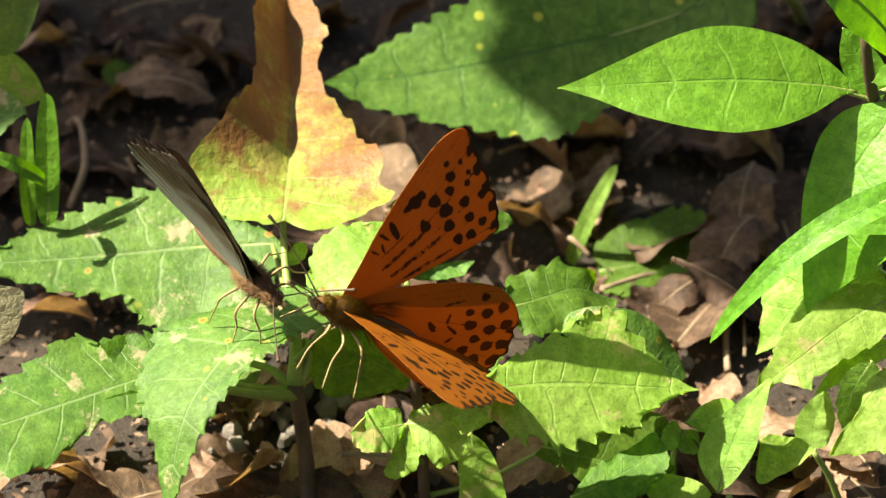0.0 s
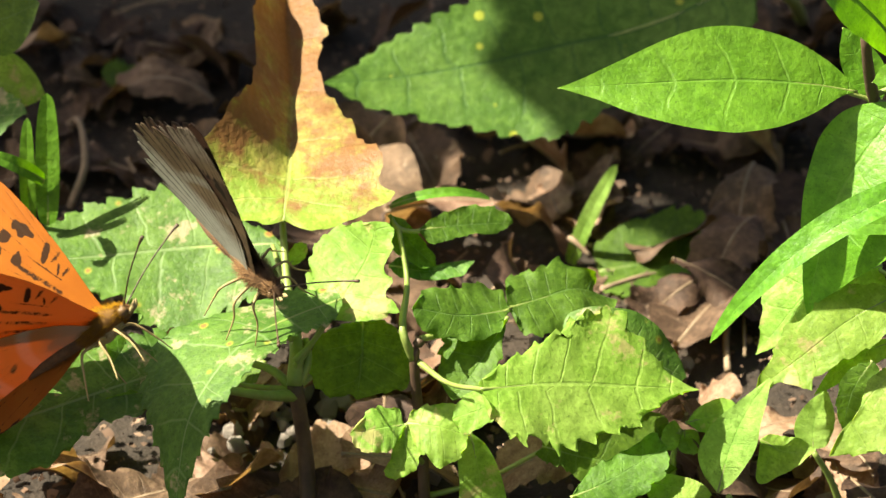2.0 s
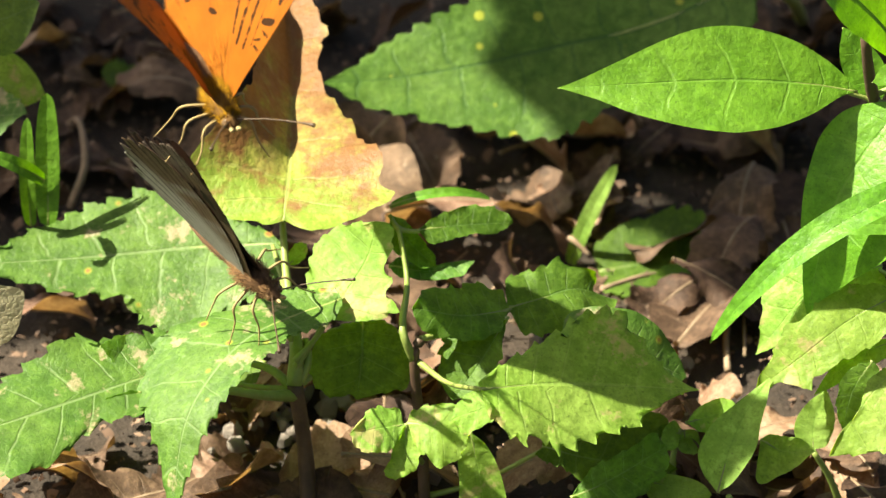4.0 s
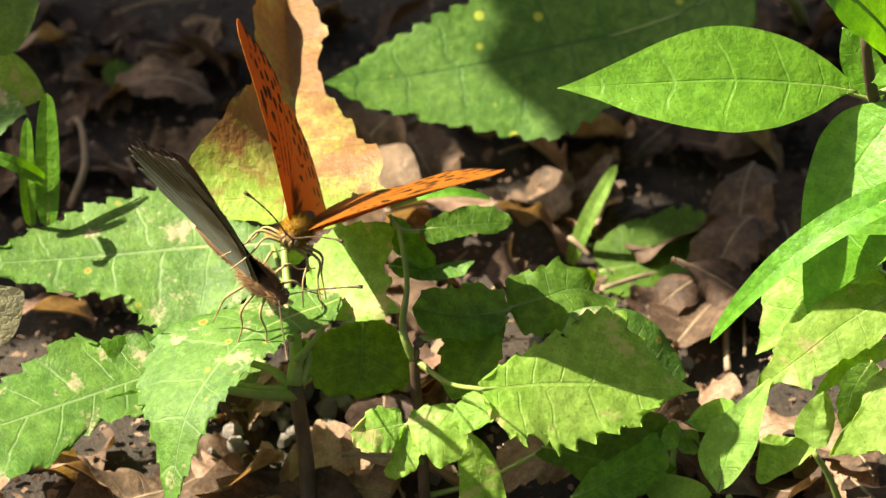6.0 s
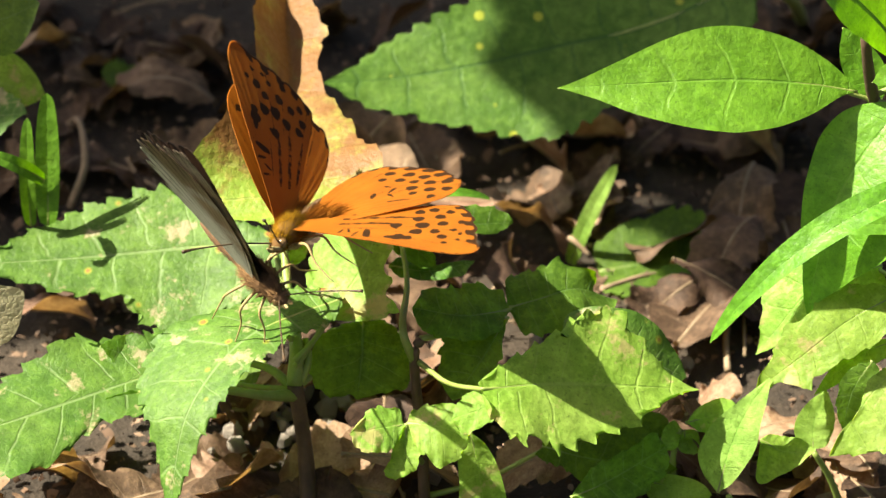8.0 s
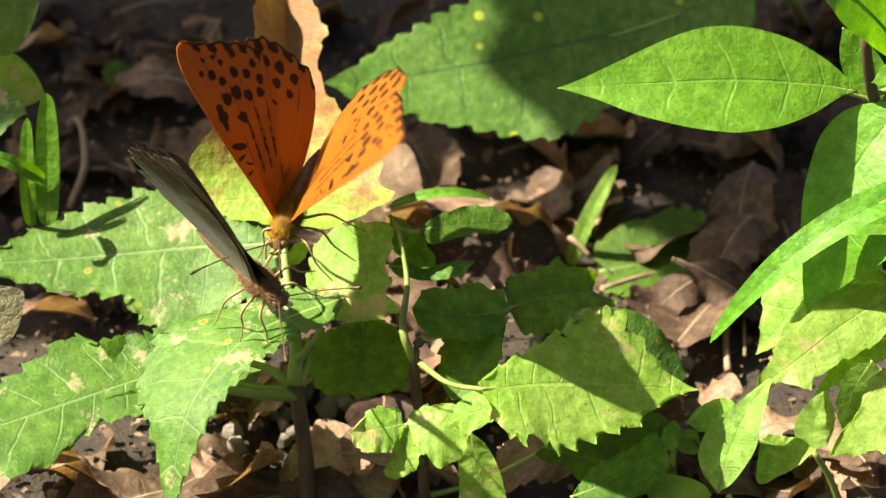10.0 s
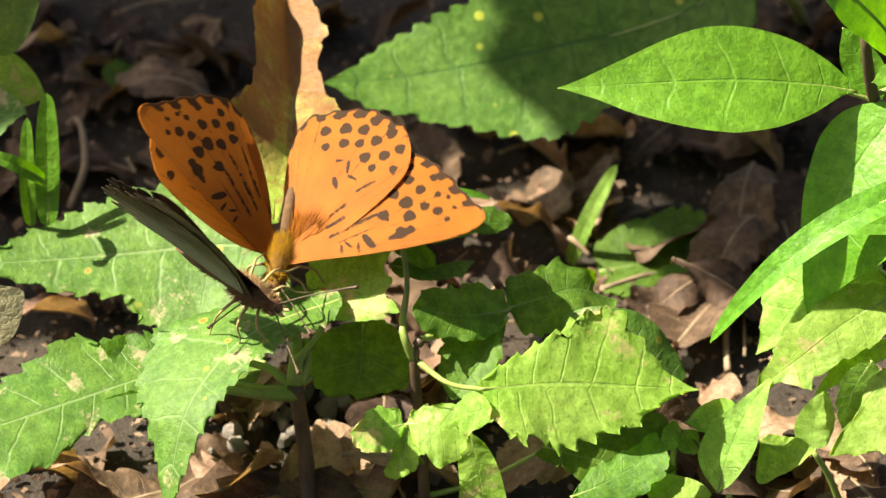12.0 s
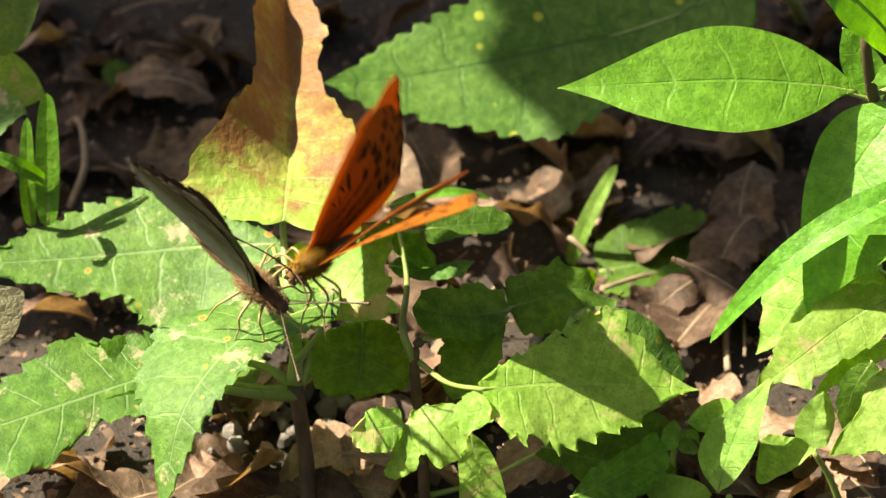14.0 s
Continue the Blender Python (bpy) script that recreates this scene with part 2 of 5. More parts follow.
def tube_data(points, radii, sides=8, count=14):
    """Vertices and faces of a round, tapered, bent rod with closed ends, in millimetres."""
    line = curve_points(points, count)
    r = np.interp(np.linspace(0, 1, count), np.linspace(0, 1, len(radii)), radii)
    verts, faces = [], []
    for i in range(count):
        way = Vector(line[min(i + 1, count - 1)] - line[max(i - 1, 0)]).normalized()
        side = way.cross(Vector((0.31, 0.17, 0.93))).normalized()
        other = way.cross(side)
        for k in range(sides):
            a = 2 * math.pi * k / sides
            verts.append(line[i] + r[i] * (np.array(side) * math.cos(a) + np.array(other) * math.sin(a)))
    for i in range(count - 1):
        for k in range(sides):
            j = (k + 1) % sides
            faces.append((i * sides + k, i * sides + j, (i + 1) * sides + j, (i + 1) * sides + k))
    faces.append(tuple(range(sides))[::-1])
    faces.append(tuple(range((count - 1) * sides, count * sides)))
    return np.array(verts), faces


def rod(name, parent, points, radii, material, sides=8, count=14, label=""):
    """A rod through points of the world."""
    verts, faces = tube_data(points, radii, sides, count)
    at = Vector(points[0]) * MM
    return child(name, mesh_from(name, verts * MM - np.array(at), faces, material), parent, Matrix.Translation(at), label)


def blade_data(length, width, p=0.55, q=1.0, teeth=0, bite=1.0, fold=8.0, sag=0.0, curl=0.0, wave=0.0,
               heart=0.3, sweep=0.55, ribs=7, relief=0.15, notch=1.8, seed=0, across=8):
    """A leaf blade along +x, millimetres: its outline rises with power p and falls with power q; teeth a side, bite deep;
    folded along the midrib; sag bows it, curl turns the tip, wave ruffles the rim."""
    rnd = np.random.RandomState(seed)
    nu = max(40, teeth * 8 + 1)
    u = np.linspace(0.0, 1.0, nu)[:, None]
    v = np.linspace(-1, 1, 2 * across + 1)[None, :]
    peak = p / (p + q)
    w = (np.clip(u, 1e-5, 1) / peak) ** p * (np.clip(1 - u, 1e-5, 1) / (1 - peak)) ** q
    half = width / 2 * w
    cut = np.zeros_like(half + 0 * v)
    if teeth:
        for sign in (-1, 1):
            shift = rnd.uniform(0, 0.5)
            k = u * teeth + shift
            size = 0.65 + 0.6 * rnd.rand(teeth + 2)[np.minimum(np.floor(k).astype(int), teeth + 1)]
            saw = ((1 - (k % 1.0)) ** notch + 0.22 * (1 - (k * 2.6 + shift) % 1.0) ** 1.5) * bite * size * smooth(0.0, 0.08, u) * smooth(1.0, 0.93, u)
            cut = np.where(np.sign(v) == sign, np.minimum(saw, half * 0.55) * np.abs(v) ** 4, cut)
    y = np.sign(v) * (half * np.abs(v) - cut)
    lean = (-heart + (heart + sweep) * smooth(0.0, 0.4, u)) * (1 - u ** 3)
    x = u * length + lean * half * np.abs(v) ** 1.2
    ang = radians(fold)
    z = np.abs(y) * np.sin(ang)
    y = y * np.cos(ang)
    z = z + sag * 4 * u * (1 - u)
    z = z + relief * (np.abs(np.sin(math.pi * ribs * u)) ** 0.6 - 0.6) * (1 - v ** 4) * np.abs(v) ** 0.3
    ph = rnd.uniform(0, 6.28, 4)
    z = z + wave * v ** 2 * (np.sin(u * 9 + ph[0] + np.sign(v) * 1.3) + 0.6 * np.sin(u * 21 + ph[1] + np.sign(v) * 2))
    z = z + 0.35 * wave * np.sin(u * 5 + ph[2] + v * 2)
    if curl:
        bend = radians(curl) * u ** 1.6
        turn = np.where(np.abs(bend) < 1e-4, 1e-4, bend)
        x, z = x - length * (u - np.sin(turn) / turn * u), z - length * (1 - np.cos(turn)) / turn * u
    verts = np.stack([x + 0 * y, y, z + 0 * y], 2).reshape(-1, 3)
    uvs = np.stack([u + 0 * v, 0.5 + 0.5 * v + 0 * u], 2).reshape(-1, 2)
    return verts, grid_faces(nu, 2 * across + 1), uvs


def leaf_pose(base, tip, face):
    base, tip = Vector(base), Vector(tip)
    x = (tip - base).normalized()
    z = Vector(face)
    z = (z - x * z.dot(x)).normalized()
    y = z.cross(x)
    m = Matrix((x, y, z)).transposed().to_4x4()
    m.translation = base * MM
    return m, (tip - base).length


def leaf(parent, base, tip, width, material, face=(0, -0.3, 1), stalk=None, thick=0.45, label="", stalk_material=None, name="leaf", **shape):
    """One leaf with its midrib below the blade and, where stalk is given, a petiole from there."""
    m, length = leaf_pose(base, tip, face)
    shape.setdefault("seed", int(abs(base[0] * 7 + base[1] * 13 + tip[0] * 3)) % 9999)
    verts, faces, uvs = blade_data(length, width, **shape)
    ob = child(name, mesh_from(name, verts * MM, faces, material, uvs), parent, m, label)
    n = len(verts)
    columns = 2 * shape.get("across", 8) + 1
    line = verts[columns // 2::columns]
    line = line[np.linspace(0, len(line) - 1, 9).astype(int)] - np.array([0, 0, thick * 0.75])
    rv, rf = tube_data(line, (thick, thick * 0.7, thick * 0.2), 6, 20)
    child("midrib", mesh_from("midrib", rv * MM, rf, stalk_material or MAT_STEM), ob, m)
    if stalk:
        s, b = np.array(stalk, float), np.array(base, float)
        mid = (s + b) / 2 + np.array([0, 0, -0.08 * np.linalg.norm(s - b)])
        rod("petiole", parent, (stalk, tuple(mid), tuple(b + (np.array(tip) - b) * 0.03 - np.array([0, 0, thick * 0.6]))), (thick * 1.5, thick, thick), stalk_material or MAT_STEM)
    return ob


def rib_line(mid):
    """The midrib as a smooth line, straight on beyond both ends: a function from 0 (base) to 1 (tip) to a place and a direction."""
    line = curve_points(mid, 61)

    def at(u):
        u = np.asarray(u, float)
        k = np.clip(u * 60, 0, 59.999)
        i = k.astype(int)
        way = line[i + 1] - line[i]
        return line[i] + way * (k - i)[..., None] + way * 60 * (u - np.clip(u, 0, 1))[..., None], way / np.linalg.norm(way, axis=-1, keepdims=True)

    return at


def half_place(at, face, side, fold, u, w):
    """The place on one half of a blade: u along the midrib, w millimetres out from it; fold lifts the half, in degrees at base and tip."""
    p, t = at(u)
    a = np.cross(np.array(face, float), t)
    a /= np.linalg.norm(a, axis=-1, keepdims=True)
    n = np.cross(t, a)
    uu = np.clip(np.asarray(u) * 2.8, 0, 1)
    f = np.radians(fold[0] + (fold[1] - fold[0]) * uu * uu * (3 - 2 * uu))[..., None]
    return p + np.asarray(w)[..., None] * (side * a * np.cos(f) + n * np.sin(f)), side * -a * np.sin(f) + n * np.cos(f)


def rim_line(points, at, count, teeth, bite, notch, rnd):
    """The rim of one half, from base to tip, as u and w, cut into forward teeth."""
    p = curve_points(((0.0, 0.0), *points, (1.0, 0.0)), 400)
    length = np.linalg.norm(at(1.0)[0] - at(0.0)[0])
    p[:, 0] *= length
    p[:, 1] = np.maximum(p[:, 1], 0)
    run = np.concatenate([[0], np.cumsum(np.hypot(*np.diff(p, axis=0).T))])
    s = np.linspace(0, 1, count)
    rim = np.stack([np.interp(s * run[-1], run, p[:, k]) for k in (0, 1)], 1)
    plain = rim.copy()
    if teeth:
        way = np.gradient(rim, axis=0)
        way /= np.maximum(np.linalg.norm(way, axis=1, keepdims=True), 1e-6)
        k = s * teeth + 0.25 * np.sin(s * 11 + rnd.uniform(0, 6))
        size = rnd.uniform(0.5, 1.2, teeth + 3)[np.clip(k.astype(int) + 1, 0, teeth + 2)]
        f = k % 1.0
        tooth = np.where(f < 0.84, (f / 0.84) ** notch, (1 - f) / 0.16)
        fine = (k * 2.0 + 0.3) % 1.0
        cut = bite * size * (1 - tooth) * 0.85 + bite * 0.22 * fine
        cut = np.minimum(cut, 0.4 * rim[:, 1]) * smooth(0.0, 0.06, s) * smooth(1.0, 0.95, s)
        rim = rim + cut[:, None] * np.stack([way[:, 1], -way[:, 0]], 1)
    return rim[:, 0] / length, np.maximum(rim[:, 1], 0), plain / length


def blade(parent, material, mid, face, left, right, fold=(0, 0, 0, 0), teeth=0, bite=1.0, notch=1.3, wave=0.0, ribs=6, sweep=0.5, relief=0.10,
          stalk=None, thick=0.42, seed=0, label="", stalk_material=None, across=10):
    """A leaf along the line mid, its halves shaped by a few points each (along the midrib, out from it in millimetres)."""
    rnd = np.random.RandomState(seed + 17)
    at = rib_line(mid)
    count = max(72, teeth * 10 + 1)
    length = np.linalg.norm(np.array(mid[-1]) - np.array(mid[0]))
    s = np.linspace(0, 1, count)
    ph = rnd.uniform(0, 6.28, 6)
    columns, uvs = [], []
    for side, points, bend in ((1, left, fold[:2]), (-1, right, fold[2:])):
        ur, wr, even = rim_line(points, at, count, teeth, bite, notch, rnd)
        um = np.clip(np.maximum.accumulate(even[:, 0] - sweep * even[:, 1]), 0, 1)
        um = 0.5 * um + 0.5 * s
        half = []
        for v in np.linspace(0, 1, across + 1)[(0 if side > 0 else 1):]:
            rim = v ** 9
            place, normal = half_place(at, face, side, bend, um + (even[:, 0] - um) * v + (ur - even[:, 0]) * rim, even[:, 1] * length * v + (wr - even[:, 1] * length) * rim)
            lift = relief * (np.abs(np.sin(math.pi * ribs * s)) ** 0.6 - 0.6) * (1 - v ** 4) * v ** 0.3 * smooth(0, 0.1, s)
            lift = lift + wave * v * v * (np.sin(s * 9 + ph[0] + side) + 0.6 * np.sin(s * 21 + ph[1] + side * 2) + 0.35 * np.sin(s * 43 + ph[2]))
            lift = lift + 0.4 * wave * np.sin(s * 5 + ph[3] + v * 2 * side)
            lift = lift * smooth(0, 0.05, s) * smooth(1.0, 0.97, s)
            half.append((place + normal * lift[:, None], np.stack([s, np.full(count, 0.5 + 0.5 * v * side)], 1)))
        if side > 0:
            half = half[::-1]
        columns += [h[0] for h in half]
        uvs += [h[1] for h in half]
    world_points = np.stack(columns, 1)
    base, tip = at(0.0)[0], at(1.0)[0]
    m, _ = leaf_pose(base, tip, face)
    turn = np.array(m.to_3x3())
    local = (world_points.reshape(-1, 3) - base) @ turn
    ob = child("leaf", mesh_from("leaf", local * MM, grid_faces(count, 2 * across + 1)[:, ::-1], material, np.stack(uvs, 1).reshape(-1, 2)), parent, m, label)
    spine = world_points[:, across][np.linspace(0, count - 1, 9).astype(int)]
    rv, rf = tube_data((spine - base) @ turn - np.array([0, 0, thick * 0.7]), (thick, thick * 0.7, thick * 0.2), 6, 24)
    child("midrib", mesh_from("midrib", rv * MM, rf, stalk_material or MAT_STEM), ob, m)
    if stalk:
        a = np.array(stalk, float)
        rod("petiole", parent, (stalk, tuple((a + base) / 2 + np.array([0, 0, -0.08 * np.linalg.norm(a - base)])), tuple(base + (tip - base) * 0.03 - np.array([0, 0, thick * 0.6]))), (thick * 1.5, thick, thick), stalk_material or MAT_STEM)
    return ob


# ---- ground and leaf litter ----
def relief_at(x, y):
    """Height of the forest floor in millimetres."""
    return 3.0 * noise.noise(Vector((x * 0.018, y * 0.018, 0.3))) + 1.2 * noise.noise(Vector((x * 0.09, y * 0.09, 4.3))) + 0.5 * noise.noise(Vector((x * 0.3, y * 0.3, 9.0)))


def ground():
    t = np.linspace(-1, 1, 181)
    line = 260 * t + 60000 * np.sign(t) * np.abs(t) ** 15
    verts = []
    for yy in line + 90:
        for xx in line:
            near = max(0.0, 1 - (abs(xx) + abs(yy - 90)) / 900)
            verts.append((xx * MM, yy * MM, (relief_at(xx, yy) * near - 1.0) * MM))
    new_ob = child("ground", mesh_from("ground", verts, grid_faces(181, 181), MAT_SOIL), None)
    tagged(new_ob, "dark forest soil under dry leaf litter", "ground", kind="structure")


ground()

LITTER = []
for k in range(9):
    rnd = random.Random(40 + k)
    lv, lf, lu = blade_data(rnd.uniform(22, 40), rnd.uniform(14, 24), p=rnd.uniform(0.5, 0.8), q=rnd.uniform(0.6, 1.0), teeth=rnd.choice((0, 0, 7)), bite=1.2,
                            fold=rnd.uniform(-15, 25), sag=rnd.uniform(-3, 5), wave=rnd.uniform(1.2, 3.0), curl=rnd.uniform(-40, 70), seed=k, across=6)
    lv = lv - lv.mean(0)
    spine = lv[6::13][np.linspace(0, len(lv[6::13]) - 1, 8).astype(int)] - np.array([0, 0, 0.2])
    sv, sf = tube_data(spine, (0.5, 0.4, 0.15), 5, 14)
    LITTER.append((mesh_from("dead_leaf", lv * MM, lf, MAT_SHADED_LITTER, lu), mesh_from("dead_leaf", lv * MM, lf, MAT_PALE_LITTER, lu), lv, mesh_from("midrib", sv * MM, sf, MAT_TWIG)))


def dead_leaf(x, y, z, size, rx, ry, rz, pick, label="", pale=False):
    shaded, bright, verts, spine = LITTER[pick]
    me = bright if label or pale else shaded
    label = label or "dry brown curled leaf lying on the forest floor"
    m = Matrix.LocRotScale(None, Euler((radians(rx), radians(ry), radians(rz))), (size, size, size))
    low = min((m @ Vector(v)).z for v in verts[::5])
    m.translation = Vector((x, y, relief_at(x, y) - low * 0.55 - 1.5 + z)) * MM
    ob = child("dead_leaf", me, None, m, label)
    child("midrib", spine, ob, m)
    return tagged(ob, label, "dead leaf", "leaf litter")


rnd = random.Random(5)
for k in range(280):
    y = rnd.uniform(-25, 300) if k % 3 else rnd.uniform(60, 170)
    x = rnd.uniform(-1, 1) * (105 + y * 0.25)
    dead_leaf(x, y, rnd.uniform(0, 3), rnd.uniform(0.4, 1.05), rnd.gauss(0, 18), rnd.gauss(0, 18), rnd.uniform(0, 360), rnd.randrange(9))
# larger leaves that lie on top
dead_leaf(8, 86, 6, 1.15, -25, 5, 15, 2, "large pale tan dead leaf, curled up at its rim")
dead_leaf(30, 93, 6, 0.55, -35, 10, 60, 4, "pale pinkish dead leaf propped on the litter")
dead_leaf(17, 122, 4, 1, -25, 0, 5, 5, "pinkish dry leaf with a torn pale rim")
dead_leaf(63, 122, 4, 0.8, -20, 8, -10, 1, "reddish dry leaf in the shade")
dead_leaf(31, 128, 4, 0.9, -15, 8, 40, 3, "pale dry leaf with a broken edge")
dead_leaf(22, 102, 4, 0.6, -30, 0, 100, 7, "tan dead leaf standing on its edge")
dead_leaf(-37, 9, 3, 0.85, -20, 5, 80, 3, "reddish brown dead leaf below the herb")
dead_leaf(-22, 5, 3, 0.9, -25, -10, 160, 0, "reddish brown dead leaf below the herb")
dead_leaf(-4, 4, 3, 0.8, -20, 12, 20, 6, "pale tan dead leaf below the seedling")
dead_leaf(-1, 43, 4, 0.8, -25, 12, 120, 7, "pale pinkish dead leaf below the seedling")
dead_leaf(-32, 26, 3, 0.6, -15, 12, 200, 8, "pale pinkish dead leaf among small stones")
dead_leaf(18, 7, 3, 0.8, -20, -14, 200, 8, "pale brown dead leaf under the seedling")
dead_leaf(60, 24, 3, 0.7, -10, -10, 30, 2, "pale brown dead leaf beside the sprouts")
dead_leaf(71, 11, 3, 0.8, -20, 4, 100, 4, "greyish brown dead leaf beside the sprouts")
dead_leaf(-73, 4, 3, 1, -15, 4, 60, 1, "greyish brown crumpled dead leaf")
dead_leaf(-65, 2, 3, 0.7, -15, 14, 10, 6, "greyish brown crumpled dead leaf")
dead_leaf(-13, 7, 3, 0.5, -15, 14, 70, 5, "pale pinkish dead leaf below the seedling")
dead_leaf(-9, 33, 3, 0.6, -15, -8, 10, 2, "pale pinkish dead leaf below the seedling")
dead_leaf(49, 32, 3, 0.5, -10, 6, 140, 5, "reddish dead leaf beside the sprouts")
dead_leaf(-73, 59, 4, 0.6, -20, 0, 30, 0, "reddish dry leaf in the shade")
dead_leaf(-88, 159, 4, 0.7, -20, 0, 60, 6, "pinkish dry leaf deep in the shade")
dead_leaf(-52, 77, 4, 0.6, -20, 0, 60, 6, "pinkish dry leaf deep in the shade")


def pebble_mesh(seed):
    bm = bmesh.new()
    bmesh.ops.create_icosphere(bm, subdivisions=2, radius=1.0)
    r = random.Random(seed)
    off = Vector((r.uniform(0, 50), r.uniform(0, 50), 0))
    for v in bm.verts:
        v.co *= 1 + 0.45 * noise.noise(v.co * 1.1 + off) + 0.12 * noise.noise(v.co * 3 + off)
        v.co.z *= 0.7
    me = bpy.data.meshes.new("stone")
    bm.to_mesh(me)
    bm.free()
    me.materials.append(MAT_STONE)
    return me


STONES = [pebble_mesh(k) for k in range(5)]
rnd = random.Random(21)
for k in range(85):
    if k < 60:
        x, y = rnd.gauss(-33, 9), rnd.gauss(31, 7)
    else:
        x, y = rnd.uniform(-90, 90), rnd.uniform(-15, 80)
    size = rnd.uniform(0.7, 2.3) * MM
    m = Matrix.LocRotScale(Vector((x, y, relief_at(x, y) + 0.6 + (3.0 if k < 60 else 1.0))) * MM, Euler((rnd.uniform(0, 6), rnd.uniform(0, 6), rnd.uniform(0, 6))), (size, size, size))
    tagged(child("stone", STONES[k % 5], None, m), "small pale stone among dead leaves", "stone", "stones on the floor")


def twig(points, r, label="thin dry twig lying on the litter"):
    at = Vector(points[0]) * MM
    v, fcs = tube_data(points, (r, r * 0.9, r * 0.5), 7, 14)
    tagged(child("twig", mesh_from("twig", v * MM - np.array(at), fcs, MAT_TWIG), None, Matrix.Translation(at)), label, "twig")


twig(((31, 66, 6), (40, 70, 6.5), (47, 70, 6)), 0.5, "thin reddish twig lying on dark litter")
twig(((-75, 100, 3), (-72, 106, 10), (-74, 118, 13), (-77, 122, 10)), 0.8, "curled dry stalk standing in the litter")
rnd = random.Random(77)
for k in range(45):
    x, y, a, n = rnd.uniform(-95, 95), rnd.uniform(-22, 190), rnd.uniform(0, 6.28), rnd.uniform(6, 24)
    z = relief_at(x, y) + rnd.uniform(2, 5)
    twig(((x, y, z), (x + n * 0.5 * math.cos(a) + rnd.uniform(-2, 2), y + n * 0.5 * math.sin(a), z + rnd.uniform(-1, 2)), (x + n * math.cos(a), y + n * math.sin(a), z + rnd.uniform(-2, 1))), rnd.uniform(0.25, 0.7))


def crumbs():
    """Leaf fragments and soil crumbs, too many to count."""
    r = np.random.RandomState(3)
    verts, faces = [], []
    for k in range(8000):
        y = r.uniform(-30, 220)
        x = r.uniform(-1, 1) * (95 + y * 0.2)
        s = r.uniform(0.25, 1.1) * (1.8 if r.rand() < 0.08 else 1)
        a, tilt, turn = r.uniform(0, 6.28), r.normal(0, 0.6), r.normal(0, 0.6)
        e = Euler((tilt, turn, a)).to_matrix()
        base = Vector((x, y, relief_at(x, y) + r.uniform(0, 2.5)))
        n = len(verts)
        for cx, cy, cz in ((-1, -0.5, 0), (0.2, -0.7, 0.25), (1, 0.1, -0.1), (0.3, 0.6, 0.2), (-0.6, 0.5, 0.1)):
            verts.append((base + e @ Vector((cx * s * r.uniform(0.7, 1.2), cy * s * r.uniform(0.6, 1.2), cz * s))) * MM)
        faces += [(n, n + 1, n + 4), (n + 1, n + 2, n + 3), (n + 1, n + 3, n + 4)]
    me = mesh_from("leaf_crumbs", verts, faces, MAT_CRUMB)
    tagged(child("leaf_crumbs", me, None), "crumbled brown leaf fragments on soil", "litter", kind="stuff")


crumbs()


# ---- unseen overhanging shrub, added to keep the floor behind in the shade ----
# openings tuned so that sun patches land on chosen leaves and litter
GAPS = ((18, 88, 28, 20), (10, 82, 12, 8))


def shrub():
    root = thing("shrub", -330, 215, -2, "tall leafy shrub, unseen, added to shade the floor", "shrub")
    rod("trunk", root, ((-330, 215, -5), (-322, 214, 200), (-300, 216, 420), (-280, 220, 600)), (16, 12, 9, 4), MAT_BROWN_STEM, 10, 20)
    for tip in ((-160, 190, 430), (-120, 240, 440), (-290, 165, 430), (-220, 250, 460), (-200, 175, 450)):
        rod("branch", root, ((-314, 214, 280), ((-314 + tip[0]) / 2, (220 + tip[1]) / 2, 410), tip), (7, 5, 1.5), MAT_BROWN_STEM, 7, 16)
    rnd = random.Random(11)
    kinds = []
    for k in range(4):
        v, fcs, uv = blade_data(58, 42, p=0.6, q=0.8, teeth=0, fold=6, sag=3, wave=1.5, seed=k, across=4)
        kinds.append(mesh_from("leaf", v * MM, fcs, MAT_DARK, uv))
    made = 0
    while made < 300:
        gx, gy, h = rnd.uniform(-135, 155), rnd.uniform(66, 262), rnd.uniform(360, 470)
        if gy < (75 if 42 < gx < 130 else 78) or any(((gx - a) / (c + 25)) ** 2 + ((gy - b) / (d + 22)) ** 2 < 1 for a, b, c, d in GAPS):
            continue
        c = Vector((gx, gy, 0)) - SUN_WAY * (h / -SUN_WAY.z)
        m = Matrix.Translation(c * MM) @ Euler((rnd.gauss(0, 0.35), rnd.gauss(0, 0.35), rnd.uniform(0, 6.28))).to_matrix().to_4x4() @ Matrix.Translation((-0.029, 0, 0))
        child("leaf", kinds[made % 4], root, m)
        made += 1


shrub()


# ---- plants, place by place, in millimetres ----
herb = thing("herb", -23.6, -2.7, 0.0, "green herb with toothed, blotched leaves on a dark stem", "plant")
rod("stem", herb, ((-23.6, -2.7, 0.0), (-24.2, 0.5, 13.7), (-25.7, 0.0, 28.4)), (1.7, 1.4, 1.5), MAT_BROWN_STEM)
rod("stem", herb, ((-25.7, 0.0, 28.1), (-25.5, 4.0, 34.0), (-27.4, 16.0, 39.1), (-28.4, 26.0, 45.2)), (1.6, 1.2, 0.8, 0.6), MAT_STEM)
rod("petiole", herb, ((-25.7, 0.0, 26.0), (-30.5, -5.0, 29.4), (-36.9, -10.0, 34.0)), (1.2, 0.9, 0.8), MAT_STEM)
rod("petiole", herb, ((-25.9, 0.0, 27.2), (-29.8, 2.0, 30.0), (-34.7, 3.0, 31.1)), (1.0, 0.8, 0.6), MAT_STEM)
